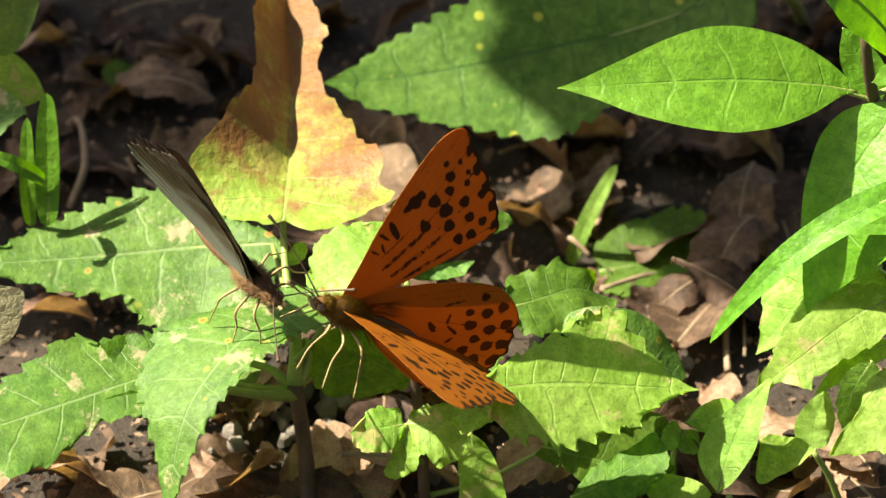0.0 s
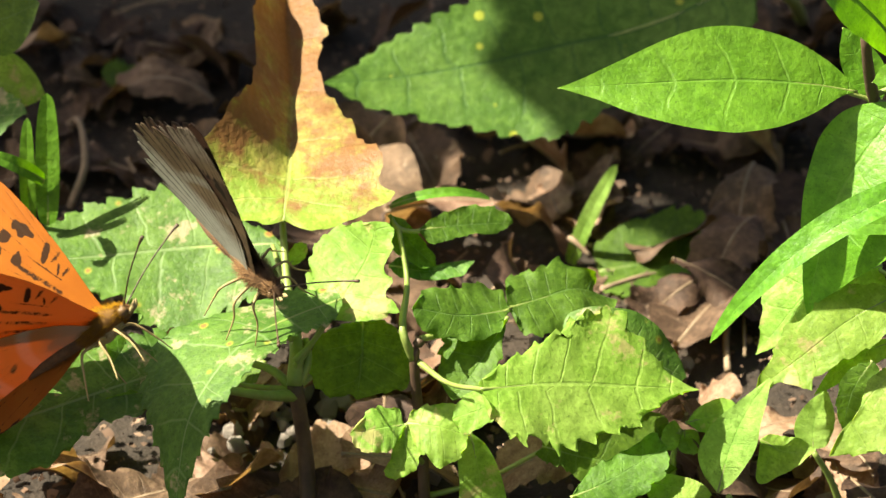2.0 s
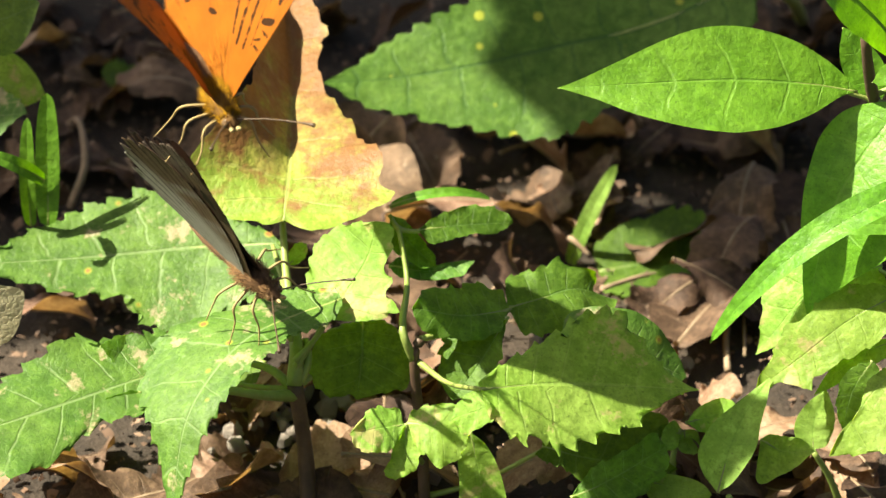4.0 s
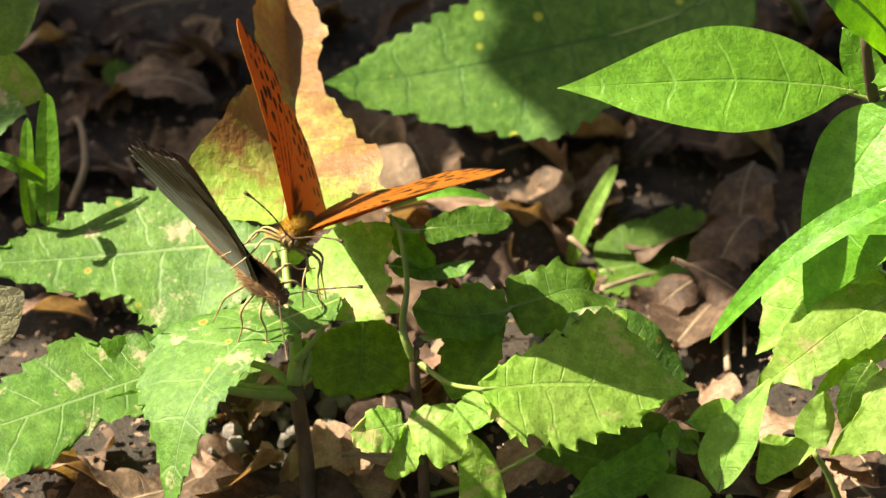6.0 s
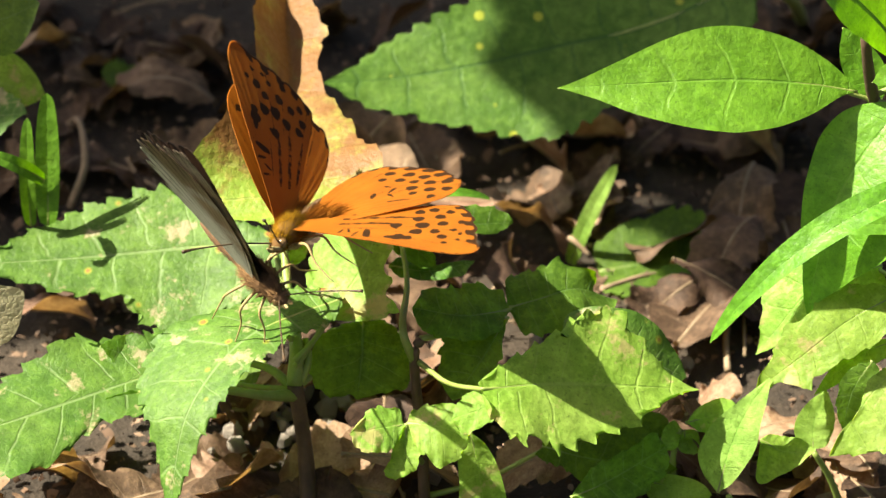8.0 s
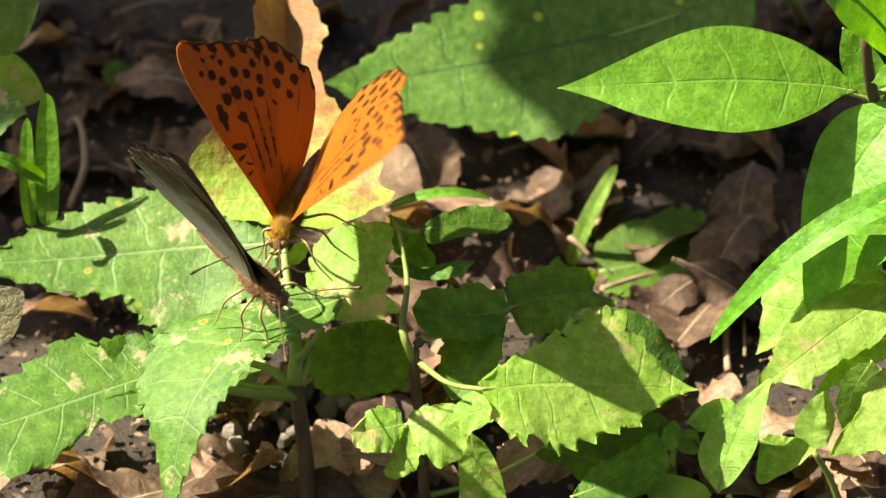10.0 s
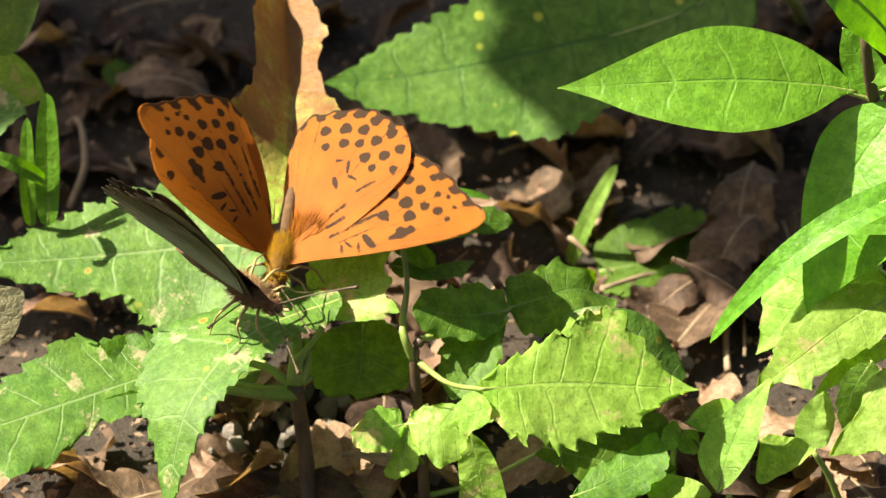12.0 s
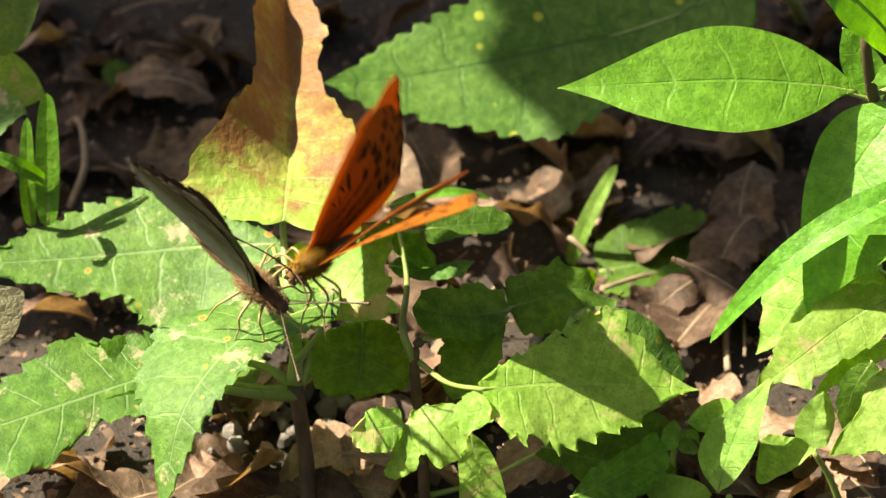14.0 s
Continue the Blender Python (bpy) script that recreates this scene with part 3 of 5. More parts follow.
rod("petiole", herb, ((-25.3, 0.0, 27.2), (-23.4, 2.0, 31.8), (-23.9, 5.0, 34.5)), (0.9, 0.7, 0.6), MAT_STEM)
PERCH = blade(herb, MAT_HERB, ((-17.5, 4, 43.5), (-25.1, 1, 42.2), (-33.1, -5, 41.3), (-39.4, -12, 37.9), (-43.7, -19, 32.7), (-46, -26, 21.9)), (-0.5, -0.35, 0.79), ((0.02, 3.1), (0.13, 6.4), (0.35, 7.8), (0.49, 7), (0.65, 6.4), (0.79, 5.5), (0.86, 4.5), (0.93, 3.6), (0.99, 2.7)), ((0, 3.4), (0.11, 6), (0.22, 9.3), (0.33, 11.4), (0.43, 15), (0.53, 17), (0.62, 16.1), (0.74, 13.4), (0.82, 8.8), (0.89, 6.1), (0.95, 3.9), (1.01, 1.5)), fold=(4, 0, 4, 0), teeth=18, bite=2.1, stalk=(-25.6, 0.0, 33.1), wave=0.5, seed=3)
blade(herb, MAT_HERB, ((-28.9, 34, 35.8), (-44.5, 37, 33.4), (-65, 36, 31.8), (-87.3, 34, 31.3)), (-0.12, -0.45, 0.88), ((-0.03, 7.8), (0.08, 13.2), (0.28, 18.2), (0.45, 18.2), (0.54, 14.9), (0.58, 11.2), (0.65, 10.2), (0.73, 8.9), (0.83, 6), (0.9, 4.5)), ((0.08, 4), (0.24, 7.1), (0.36, 12.5), (0.43, 14.6), (0.5, 14.6), (0.59, 13.2), (0.68, 12), (0.79, 8.5), (0.89, 4.5)), fold=(4, 0, 6, 0), teeth=17, bite=2.7, stalk=(-26.2, 1.0, 37.1), wave=0.5, ribs=9, seed=7)
blade(herb, MAT_HERB, ((-44.3, 0, 32.5), (-51.9, -4, 32.5), (-63.9, -11, 32.1), (-78.5, -19, 31.2)), (-0.25, -0.45, 0.85), ((0.16, 6.2), (0.41, 8.6), (0.56, 7.7), (0.68, 8.5), (0.83, 11.6), (0.94, 11.9), (1.02, 11.2), (1.04, 7.2)), ((0.02, 9), (0.25, 9.3), (0.4, 11), (0.48, 13.7), (0.55, 13.4), (0.68, 12.4), (0.82, 10.9), (0.91, 8.3)), fold=(3, 0, 5, 0), teeth=13, bite=2.2, stalk=(-25.7, 0.0, 27.2), wave=0.7, ribs=8, seed=11)
blade(herb, MAT_DARK, ((-49.9, 2, 31.8), (-54.1, 1, 33.4), (-59, 0, 36.4)), (-0.2, -0.45, 0.85), ((0.06, 3.3), (0.43, 2.9), (0.8, 2.2)), ((0.1, 4.3), (0.57, 4.9), (0.88, 2.4)), teeth=5, bite=1.0, seed=2)
blade(herb, MAT_DARK, ((-51.7, -7, 31.4), (-55.9, -9, 30.8), (-60.1, -11, 31)), (0.3, -0.75, 0.4), ((0.14, 2.3), (0.55, 1.7)), ((0.18, 1.2), (0.58, 1.4)), teeth=3, bite=0.5, seed=5)
blade(herb, MAT_YELLOW, ((-27.9, 22, 48.2), (-27.7, 34, 50.3), (-27.5, 46, 52.7), (-27.6, 62, 56.6), (-28.8, 74, 60.7), (-29.6, 82, 63.6)), (-0.1, -0.35, 0.93), ((-0.02, 3.3), (0.01, 8.9), (0.06, 14), (0.1, 18.6), (0.12, 21), (0.14, 17.9), (0.17, 18), (0.2, 17.5), (0.24, 15.9), (0.33, 15.6), (0.45, 12.2), (0.54, 11.6), (0.64, 13.1), (0.81, 10.3)), ((-0.06, 4.4), (-0.07, 7.4), (-0.03, 12.3), (0.03, 18.7), (0.07, 20.2), (0.1, 17.5), (0.16, 18.2), (0.25, 17.1), (0.27, 14.6), (0.38, 12.1), (0.45, 9.2), (0.52, 6.6), (0.59, 5.5), (0.65, 6.4), (0.68, 7.8), (0.76, 6.6), (0.92, 4.4)), fold=(-4, 62, 2, 14), teeth=15, bite=0.9, wave=0.7, ribs=8, seed=4)
blade(herb, MAT_LIME, ((-20.4, 3, 39.8), (-17, 7, 42.5), (-13.1, 11, 47.5), (-11.3, 14, 52.9)), (-0.35, -0.6, 0.72), ((0.05, 4.4), (0.3, 8.3), (0.5, 10.5), (0.78, 9.2), (0.91, 6.7), (0.97, 3.1)), ((0.11, 4.8), (0.31, 9), (0.45, 11.1), (0.51, 7.3), (0.6, 6.8), (0.67, 4.2), (0.85, 4.4), (1.02, 2.6)), teeth=9, bite=0.8, stalk=(-25.6, 0.0, 31.9), wave=0.4, ribs=6, seed=6)
blade(herb, MAT_LIME, ((-27.5, 20, 40.1), (-25.9, 22, 40.6), (-24.1, 24, 42.1)), (-0.2, -0.6, 0.75), ((0.4, 1.7), (0.9, 1.8)), ((0.27, 1.4), (0.76, 1.4)), teeth=3, bite=0.4)
blade(herb, MAT_DARK, ((-14, 9, 35.8), (-14.1, 4, 31.6), (-14.9, 0, 25.1)), (0.1, -0.6, 0.8), ((0.01, 4.8), (0.29, 8.1), (0.58, 9.5), (0.81, 8.8), (0.9, 5.5), (0.96, 2.2)), ((0.06, 4.1), (0.3, 8.4), (0.7, 9.6), (0.94, 7.6), (1.03, 4.1), (0.96, 1.8)), teeth=7, bite=0.8, stalk=(-25.7, 0.0, 27.2), wave=0.5, ribs=5, seed=8)
blade(herb, MAT_DARK, ((-31, 6, 29.1), (-43.2, 10, 26.4), (-58.5, 14, 23.7)), (0, -0.3, 0.95), ((0.05, 6.5), (0.51, 6.5), (0.83, 5.2)), ((0.24, 5.3), (0.66, 6.6), (0.91, 5.3)), teeth=8, bite=1.2)
maple = thing("seedling", -3.2, -2.7, 0.0, "lobed green seedling with dark upright stem", "plant")
rod("stem", maple, ((-3.2, -2.7, 0.0), (-3.6, 0.0, 14.0), (-5.0, 1.0, 32.4), (-3.8, 2.0, 36.5)), (1.1, 1.0, 0.9, 0.9), MAT_BROWN_STEM)
rod("stem", maple, ((-5.0, 1.0, 32.4), (-7.0, 2.0, 38.8), (-6.3, 16.5, 38.8), (-7.9, 24.2, 45.6)), (0.8, 0.7, 0.5, 0.4), MAT_STEM)
blade(maple, MAT_LIME, ((6.3, -17, 39), (16.8, -14, 37.8), (30.4, -10, 34.7), (43.9, -7, 32)), (-0.22, -0.52, 0.82), ((0, 1.7), (0.12, 4.7), (0.3, 8.2), (0.42, 10.8), (0.54, 14.4), (0.69, 16), (0.77, 11.9), (0.84, 7.8), (0.92, 3.1), (0.97, 0.7)), ((-0.02, 5.1), (0.05, 8.9), (0.15, 12.3), (0.27, 11.4), (0.37, 13.7), (0.49, 12.5), (0.61, 10.6), (0.73, 8.2), (0.85, 3.7), (0.95, 1)), fold=(3, 3, 3, 0), teeth=13, bite=3.2, notch=1.6, stalk=(-4.3, 1.0, 32.4), wave=0.8, ribs=7, seed=9)
blade(maple, MAT_LIME, ((11.5, -16, 36.9), (7.2, -17, 35.1), (1.5, -18, 33.5)), (-0.2, -0.6, 0.75), ((0.35, 2.5), (0.72, 3.3), (0.97, 2.9)), ((0.14, 3), (0.61, 3.9), (0.89, 2.4)), teeth=4, bite=0.6, wave=0.3, seed=3)
blade(maple, MAT_HERB, ((21.2, 4, 30.4), (31.1, 5, 31.9), (42.8, 8, 24.4)), (0.0, -0.5, 0.85), ((0.1, 8.5), (0.48, 8.4), (0.65, 7.9), (0.84, 5.5), (0.96, 2.7)), ((-0.06, 6.3), (0.46, 8.6), (0.87, 3.9)), teeth=0, bite=0.0, wave=0.3, ribs=6)
blade(maple, MAT_DARK, ((11.3, 12, 36.4), (17.5, 15, 36.4), (23.5, 18, 36.4), (30.9, 21, 32.3)), (-0.1, -0.5, 0.85), ((0.05, 5.4), (0.2, 6.5), (0.43, 6.2), (0.61, 6.9), (0.7, 4.8), (0.86, 3.5), (0.81, 1)), ((-0.01, 5.6), (0.15, 7.9), (0.43, 6.9), (0.89, 4.2)), fold=(8, 8, 2, 2), teeth=8, bite=1.3, stalk=(-3.8, 2.0, 36.5), wave=0.8, ribs=6, seed=5)
blade(maple, MAT_DARK, ((11.7, 11, 36.7), (3.5, 6, 38.5), (-5.3, 4, 41.6)), (-0.1, -0.5, 0.85), ((0.21, 4.5), (0.46, 5.1), (0.72, 4.9), (0.95, 4.2)), ((-0.04, 4.6), (0.19, 6.8), (0.66, 6.3), (0.92, 4.1)), teeth=6, bite=1.0, wave=0.6, ribs=5, seed=12)
blade(maple, MAT_DARK, ((11.2, 8, 37.2), (7.6, 3, 32.9), (1.6, -3, 27.1)), (-0.3, -0.5, 0.8), ((0.29, 1.6), (0.51, 3.6), (0.73, 4.4), (0.9, 3)), ((0.21, 2.9), (0.41, 7.5), (0.65, 8.7), (0.84, 6.1), (0.98, 2.9)), fold=(10, 5, 10, 5), teeth=7, bite=1.0, wave=0.5, ribs=5, seed=14)
blade(maple, MAT_LIME, ((-6.5, -14, 29.5), (-10.9, -16, 30.2), (-15.7, -18, 30.5)), (-0.15, -0.65, 0.75), ((0.22, 3.6), (0.69, 4.8), (1, 3.1)), ((0.04, 2.9), (0.44, 4.3), (0.81, 2.3)), teeth=4, bite=0.9, stalk=(-3.6, 0.0, 11.6), wave=0.4, ribs=4, seed=2)
blade(maple, MAT_LIME, ((-6.3, -14, 29.8), (-6.6, -17, 26), (-8.1, -20, 22.3)), (-0.15, -0.65, 0.75), ((0.33, 2.7), (0.66, 3.2), (0.9, 2)), ((0.26, 2.5), (0.67, 2.4), (0.99, 2.4)), teeth=4, bite=0.9, wave=0.4, ribs=4, seed=6)
blade(maple, MAT_LIME, ((-6.1, -14, 29.8), (-0.9, -16, 30.6), (4.2, -17, 29.3)), (-0.1, -0.65, 0.75), ((0.03, 2.2), (0.26, 3.9), (0.65, 4.8), (0.92, 2.5)), ((0.2, 4.4), (0.6, 6.9), (0.86, 6.7), (1.06, 2.7)), teeth=5, bite=0.9, wave=0.4, ribs=4, seed=8)
blade(maple, MAT_LIME, ((4.7, -7, 23.1), (6, -9, 17.4), (7.2, -12, 10.5)), (0.05, -0.75, 0.55), ((0.22, 2), (0.62, 3.6), (1.01, 3.7)), ((0.2, 2.6), (0.63, 3.6), (0.92, 3.8)), teeth=0, bite=0.0, wave=0.3, ribs=5, stalk=(-3.4, 0.0, 14.0))
blade(maple, MAT_DARK, ((17.4, 0, 15.2), (25.4, 0, 12.6), (41.5, 2, 8.9)), (0, -0.4, 0.9), ((-0.04, 5.7), (0.59, 9.9), (0.85, 12.2), (0.97, 9.8), (0.92, 4.3)), ((-0.07, 2.7), (0.32, 4.2), (0.67, 6), (0.9, 4.1)), teeth=9, bite=1.2, stalk=(-3.4, 0.0, 4.2), wave=0.6, ribs=7, seed=4)
blade(maple, MAT_DARK, ((22.2, -8, 10), (29.2, -6, 12.2), (39.1, -2, 16.6)), (-0.1, -0.5, 0.85), ((0.34, 3.8), (0.76, 3.9), (1, 3.9)), ((0.27, 3.9), (0.66, 5.9), (0.94, 4.1)), teeth=6, bite=1.0, wave=0.5, ribs=6, seed=9)
blade(maple, MAT_DARK, ((-4.6, 24, 44.9), (3.6, 27, 44.2), (12.5, 30, 42.8)), (-0.05, -0.6, 0.78), ((0.19, 2), (0.57, 3.8), (0.81, 3.4), (0.96, 1.8)), ((0.13, 3.1), (0.46, 2.7), (0.85, 1.9)), fold=(5, 5, 5, 5), teeth=5, bite=0.5, stalk=(-7.9, 24.2, 45.0), wave=0.3, ribs=6, seed=1)
blade(maple, MAT_DARK, ((-9.4, 26.9, 46.4), (-6.9, 24.8, 43.0), (-1.2, 22.8, 37.8)), (0.35, -0.7, 0.5), ((0.27, 2.1), (0.71, 2.2), (0.92, 1.4)), ((0.28, 2.5), (0.57, 4.1), (0.85, 3.1)), fold=(25, 25, 25, 25), teeth=3, bite=0.4, wave=0.4, ribs=5, stalk=(-7.9, 24.2, 45.0))
blade(maple, MAT_HERB, ((-9.6, 21.9, 38.9), (-2.4, 21.9, 37.7), (5.6, 23.0, 39.2)), (0, -0.5, 0.85), ((0.13, 2.4), (0.5, 1.1), (0.83, 1.2)), ((0.11, 1.9), (0.49, 2.1), (0.83, 2.6)), teeth=3, bite=0.5, wave=0.4, ribs=5)
tall = thing("tall_herb", 79.4, 184.1, 0.0, "tall herb with one broad toothed, spotted leaf", "plant")
rod("stem", tall, ((79.4, 184.1, 0.0), (69.6, 120.0, 39.8), (60.0, 105.0, 52.7)), (1.5, 1.2, 1.0), MAT_STEM)
blade(tall, MAT_BROAD, ((61.4, 108, 51.2), (40.6, 106, 41.6), (24, 104, 38.5), (7.3, 101, 35.9), (-9.3, 98, 34.3), (-23.1, 95, 34.9)), (-0.1, -0.6, 0.8), ((0.04, 11.2), (0.2, 22.2), (0.3, 15.9), (0.36, 17.7), (0.46, 20.5), (0.58, 17.5), (0.7, 13), (0.83, 8.6), (0.94, 4.8)), ((0.06, 9.9), (0.29, 16.4), (0.49, 15.3), (0.63, 13.3), (0.73, 11.3), (0.81, 8.5), (0.91, 4.2)), fold=(3, 3, 3, 3), teeth=20, bite=1.9, wave=0.6, ribs=9, seed=13)
dogwood = thing("dogwood_sapling", 88.9, 65.1, 0.0, "dogwood sapling with smooth bright green leaves", "plant")
rod("stem", dogwood, ((88.9, 65.1, 0.0), (80.9, 30.0, 48.0), (73.4, 18.0, 75.6), (70.7, 14.0, 89.8)), (1.6, 1.3, 1.1, 0.8), MAT_BROWN_STEM)
blade(dogwood, MAT_SMOOTH, ((70.7, 18, 76.4), (62, 16, 79), (49.2, 13, 81.5), (34.7, 10, 82.6), (19.3, 8, 82.8)), (0.0, -0.62, 0.78), ((0.09, 1.5), (0.24, 5.4), (0.38, 8.6), (0.5, 9.9), (0.6, 9.5), (0.7, 8), (0.8, 5.7), (0.9, 2.5)), ((0.07, 2.4), (0.18, 5), (0.29, 7.4), (0.39, 9), (0.49, 9.7), (0.59, 9.2), (0.7, 7.3), (0.82, 4.3), (0.92, 1.7)), fold=(6, 5, 6, 5), ribs=5, sweep=0.75, wave=0.15, stalk=(73.5, 18.0, 74.5))
blade(dogwood, MAT_SMOOTH, ((79, 16, 75.1), (71.8, 12, 67.9), (65.8, 8, 56.8), (62.8, 4, 39.8)), (-0.35, -0.65, 0.6), ((0.07, 9.8), (0.36, 15.1), (0.68, 13.7), (0.85, 6.5), (0.94, 1.8)), ((0.08, 3.4), (0.22, 6.9), (0.37, 8), (0.52, 6.7), (0.68, 4.6), (0.8, 2.8), (0.93, 1.3)), fold=(8, 8, 8, 8), ribs=5, sweep=0.8, wave=0.2, stalk=(73.8, 18.0, 74.5))
blade(dogwood, MAT_SMOOTH, ((80.3, 18, 81.1), (71.1, 12, 95.2), (60.7, 8, 106.8)), (0, -0.6, 0.8), ((0.26, 3.4), (0.49, 5.2), (0.68, 5.6), (0.87, 3.5)), ((0.01, 6.5), (0.45, 9)), ribs=5, sweep=0.7, wave=0.2, stalk=(73.4, 18.0, 75.6))
blade(dogwood, MAT_SMOOTH, ((75, 20, 73.1), (71.8, 23, 78.3), (68.5, 26, 84.6)), (0.4, -0.7, 0.5), ((0.17, 2.4), (0.47, 3.7), (0.76, 2.8)), ((0.15, 3.1), (0.48, 4.3), (0.84, 2.2)), ribs=5, sweep=0.7)
blade(dogwood, MAT_SMOOTH, ((77.5, 12, 84.4), (74.9, 10, 84.7), (71.8, 8, 83.9)), (0, -0.6, 0.8), ((0.46, 2.2), (0.89, 1.3)), ((0.04, 1.5), (0.58, 1.5)), ribs=4)
grass = thing("grass_tuft", 103.4, 94.1, 0.0, "long arching green grass blade", "grass")
leaf(grass, (85.6, 0.0, 70.6), (45.2, -8.0, 42.3), 6.2, MAT_GRASS, face=(-0.4, -0.5, 0.7), p=0.25, q=0.55, sag=9, fold=15, heart=0, sweep=0, name='blade', ribs=1, relief=0)
leaf(grass, (86.1, 4.0, 58.1), (62.8, 2.0, 58.3), 5.0, MAT_GRASS, face=(-0.2, -0.5, 0.7), p=0.25, q=0.55, sag=2, fold=15, heart=0, sweep=0, name='blade', ribs=1, relief=0)
bramble = thing("ground_herb", 88.2, 19.9, 0.0, "pale green lobed herb beside the path", "plant")
rod("stem", bramble, ((88.2, 19.9, 0.0), (82.2, 4.0, 30.4), (78.5, 6.0, 45.5)), (1.2, 1.0, 0.8), MAT_STEM)
blade(bramble, MAT_LIME, ((76.5, 14, 43.9), (65.3, 10, 42.9), (54.6, 6, 30.5)), (-0.3, -0.6, 0.7), ((0.07, 5.1), (0.59, 6.1), (0.82, 3.2), (0.93, 1.6)), ((0.21, 5.2), (0.49, 5.9), (0.71, 7.2), (0.84, 3.8)), teeth=8, bite=0.5, stalk=(79.5, 6.0, 45.5), wave=0.3, ribs=6, seed=2)
blade(bramble, MAT_LIME, ((78.3, 4, 44.4), (69.5, 1, 40.6), (61.8, -2, 35.6), (53.9, -4, 29.9)), (-0.2, -0.65, 0.7), ((0.14, 5.8), (0.48, 5.8), (0.68, 4.9), (0.74, 6.7), (0.8, 4.1), (0.87, 1.7), (0.94, 1.5)), ((0.05, 3.1), (0.2, 5.6), (0.3, 6.1), (0.41, 6.5), (0.47, 5.3), (0.62, 6.5), (0.73, 5), (0.86, 3), (0.94, 1.8)), fold=(4, 4, 10, 4), teeth=6, bite=0.9, stalk=(79.6, 6.0, 43.2), wave=0.3, ribs=5, seed=4)
blade(bramble, MAT_LIME, ((79.6, 2, 36.5), (71.8, 0, 34.3), (64.2, -2, 27.4)), (-0.1, -0.65, 0.7), ((0.05, 2.4), (0.55, 3), (0.87, 1.3)), ((0.22, 1.4), (0.55, 2.1), (0.81, 1.6)), teeth=4, bite=1.0, ribs=4, seed=7)
blade(bramble, MAT_LIME, ((78.1, -10, 39.8), (72.4, -13, 34.9), (65.5, -18, 25.8)), (-0.3, -0.65, 0.6), ((0.26, 7.1), (0.76, 8.4), (0.9, 4.5)), ((0.23, 2), (0.46, 2.2), (0.65, 0), (0.81, 0.7), (0.93, 0.4)), teeth=7, bite=1.2, stalk=(80.7, 5.0, 39.2), wave=0.3, ribs=5, seed=5)
blade(bramble, MAT_DARK, ((73.7, -4, 35.8), (70.4, -6, 31.3), (68.7, -8, 24.4)), (0.2, -0.6, 0.7), ((0.06, 2.3), (0.58, 3.5), (0.91, 2.2)), ((0.21, 2.4), (0.57, 2.8), (0.84, 1.8)), teeth=4, bite=0.8, ribs=5, seed=3)
sprout = thing("sprout", 53.6, -2.7, 0.0, "small downy pale sprout low among dead leaves", "plant")
rod("stem", sprout, ((53.6, -2.7, 0.0), (49.2, -14.0, 14.4)), (0.8, 0.6), MAT_STEM)
sprout2 = thing("sprout", 71.6, -2.7, 0.0, "small downy pale sprout low among dead leaves", "plant")
rod("stem", sprout2, ((71.6, -2.7, 0.0), (68.0, -3.0, 10.1), (64.7, -3.0, 16.1)), (0.8, 0.6, 0.5), MAT_STEM)
sprout3 = thing("sprout", 41.6, -2.7, 0.0, "small downy pale sprout low among dead leaves", "plant")
rod("stem", sprout3, ((41.6, -2.7, 0.0), (40.7, 4.0, 8.7), (42.2, 8.0, 13.3)), (0.8, 0.6, 0.5), MAT_STEM)
blade(sprout, MAT_FUZZ, ((47.2, -14, 15.3), (49.1, -11, 21.8), (52.1, -7, 27.3), (56.2, -4, 32.5)), (-0.3, -0.65, 0.7), ((0.13, 3.5), (0.28, 5.1), (0.49, 4.3), (0.7, 2.1)), ((0.13, 2.4), (0.4, 4.2), (0.69, 3.1), (0.88, 1.7)), fold=(12, 12, -4, 0), ribs=4, sweep=0.8, wave=0.2)
blade(sprout, MAT_LIME, ((54.9, -6, 20.9), (59.3, -7, 19), (64.5, -8, 20.1)), (0, -0.5, 0.8), ((0.18, 2.2), (0.69, 2.7)), ((0.27, 7.1), (0.51, 4.5), (0.82, 1.7)), ribs=4, sweep=0.6, wave=0.2)
blade(sprout2, MAT_FUZZ, ((64.5, -3, 16.7), (64.6, -1, 20.7), (66.5, 0, 27.2)), (-0.2, -0.65, 0.7), ((0.19, 2.6), (0.45, 3.2), (0.75, 2.1)), ((0.11, 2.7), (0.64, 3.7), (0.9, 1.7)), fold=(8, 8, 4, 4), ribs=4, sweep=0.8, wave=0.2)
blade(sprout3, MAT_LIME, ((43, 6, 16.1), (47.1, 8, 16), (52.2, 10, 16.8)), (0, -0.6, 0.8), ((0.36, 2.1), (0.76, 2.6), (0.96, 1.5)), ((0.21, 2.3), (0.59, 3.1), (0.87, 1.7)), ribs=4, sweep=0.6, wave=0.2)
blade(sprout3, MAT_FUZZ, ((42.7, 8, 13.3), (43.2, 6, 11.6), (44.3, 3, 11.3)), (0, -0.6, 0.8), ((0.17, 2.4), (0.93, 1.8)), ((0.15, 1.6), (0.71, 1.6)), ribs=4, sweep=0.6)
blade(sprout3, MAT_FUZZ, ((42.8, 8, 12.7), (40.6, 6, 13.4), (38.3, 3, 13.1)), (0, -0.6, 0.8), ((0.66, 2.2), (0.98, 1.4)), ((0.13, 2.4), (0.56, 1.8)), ribs=4, sweep=0.6)
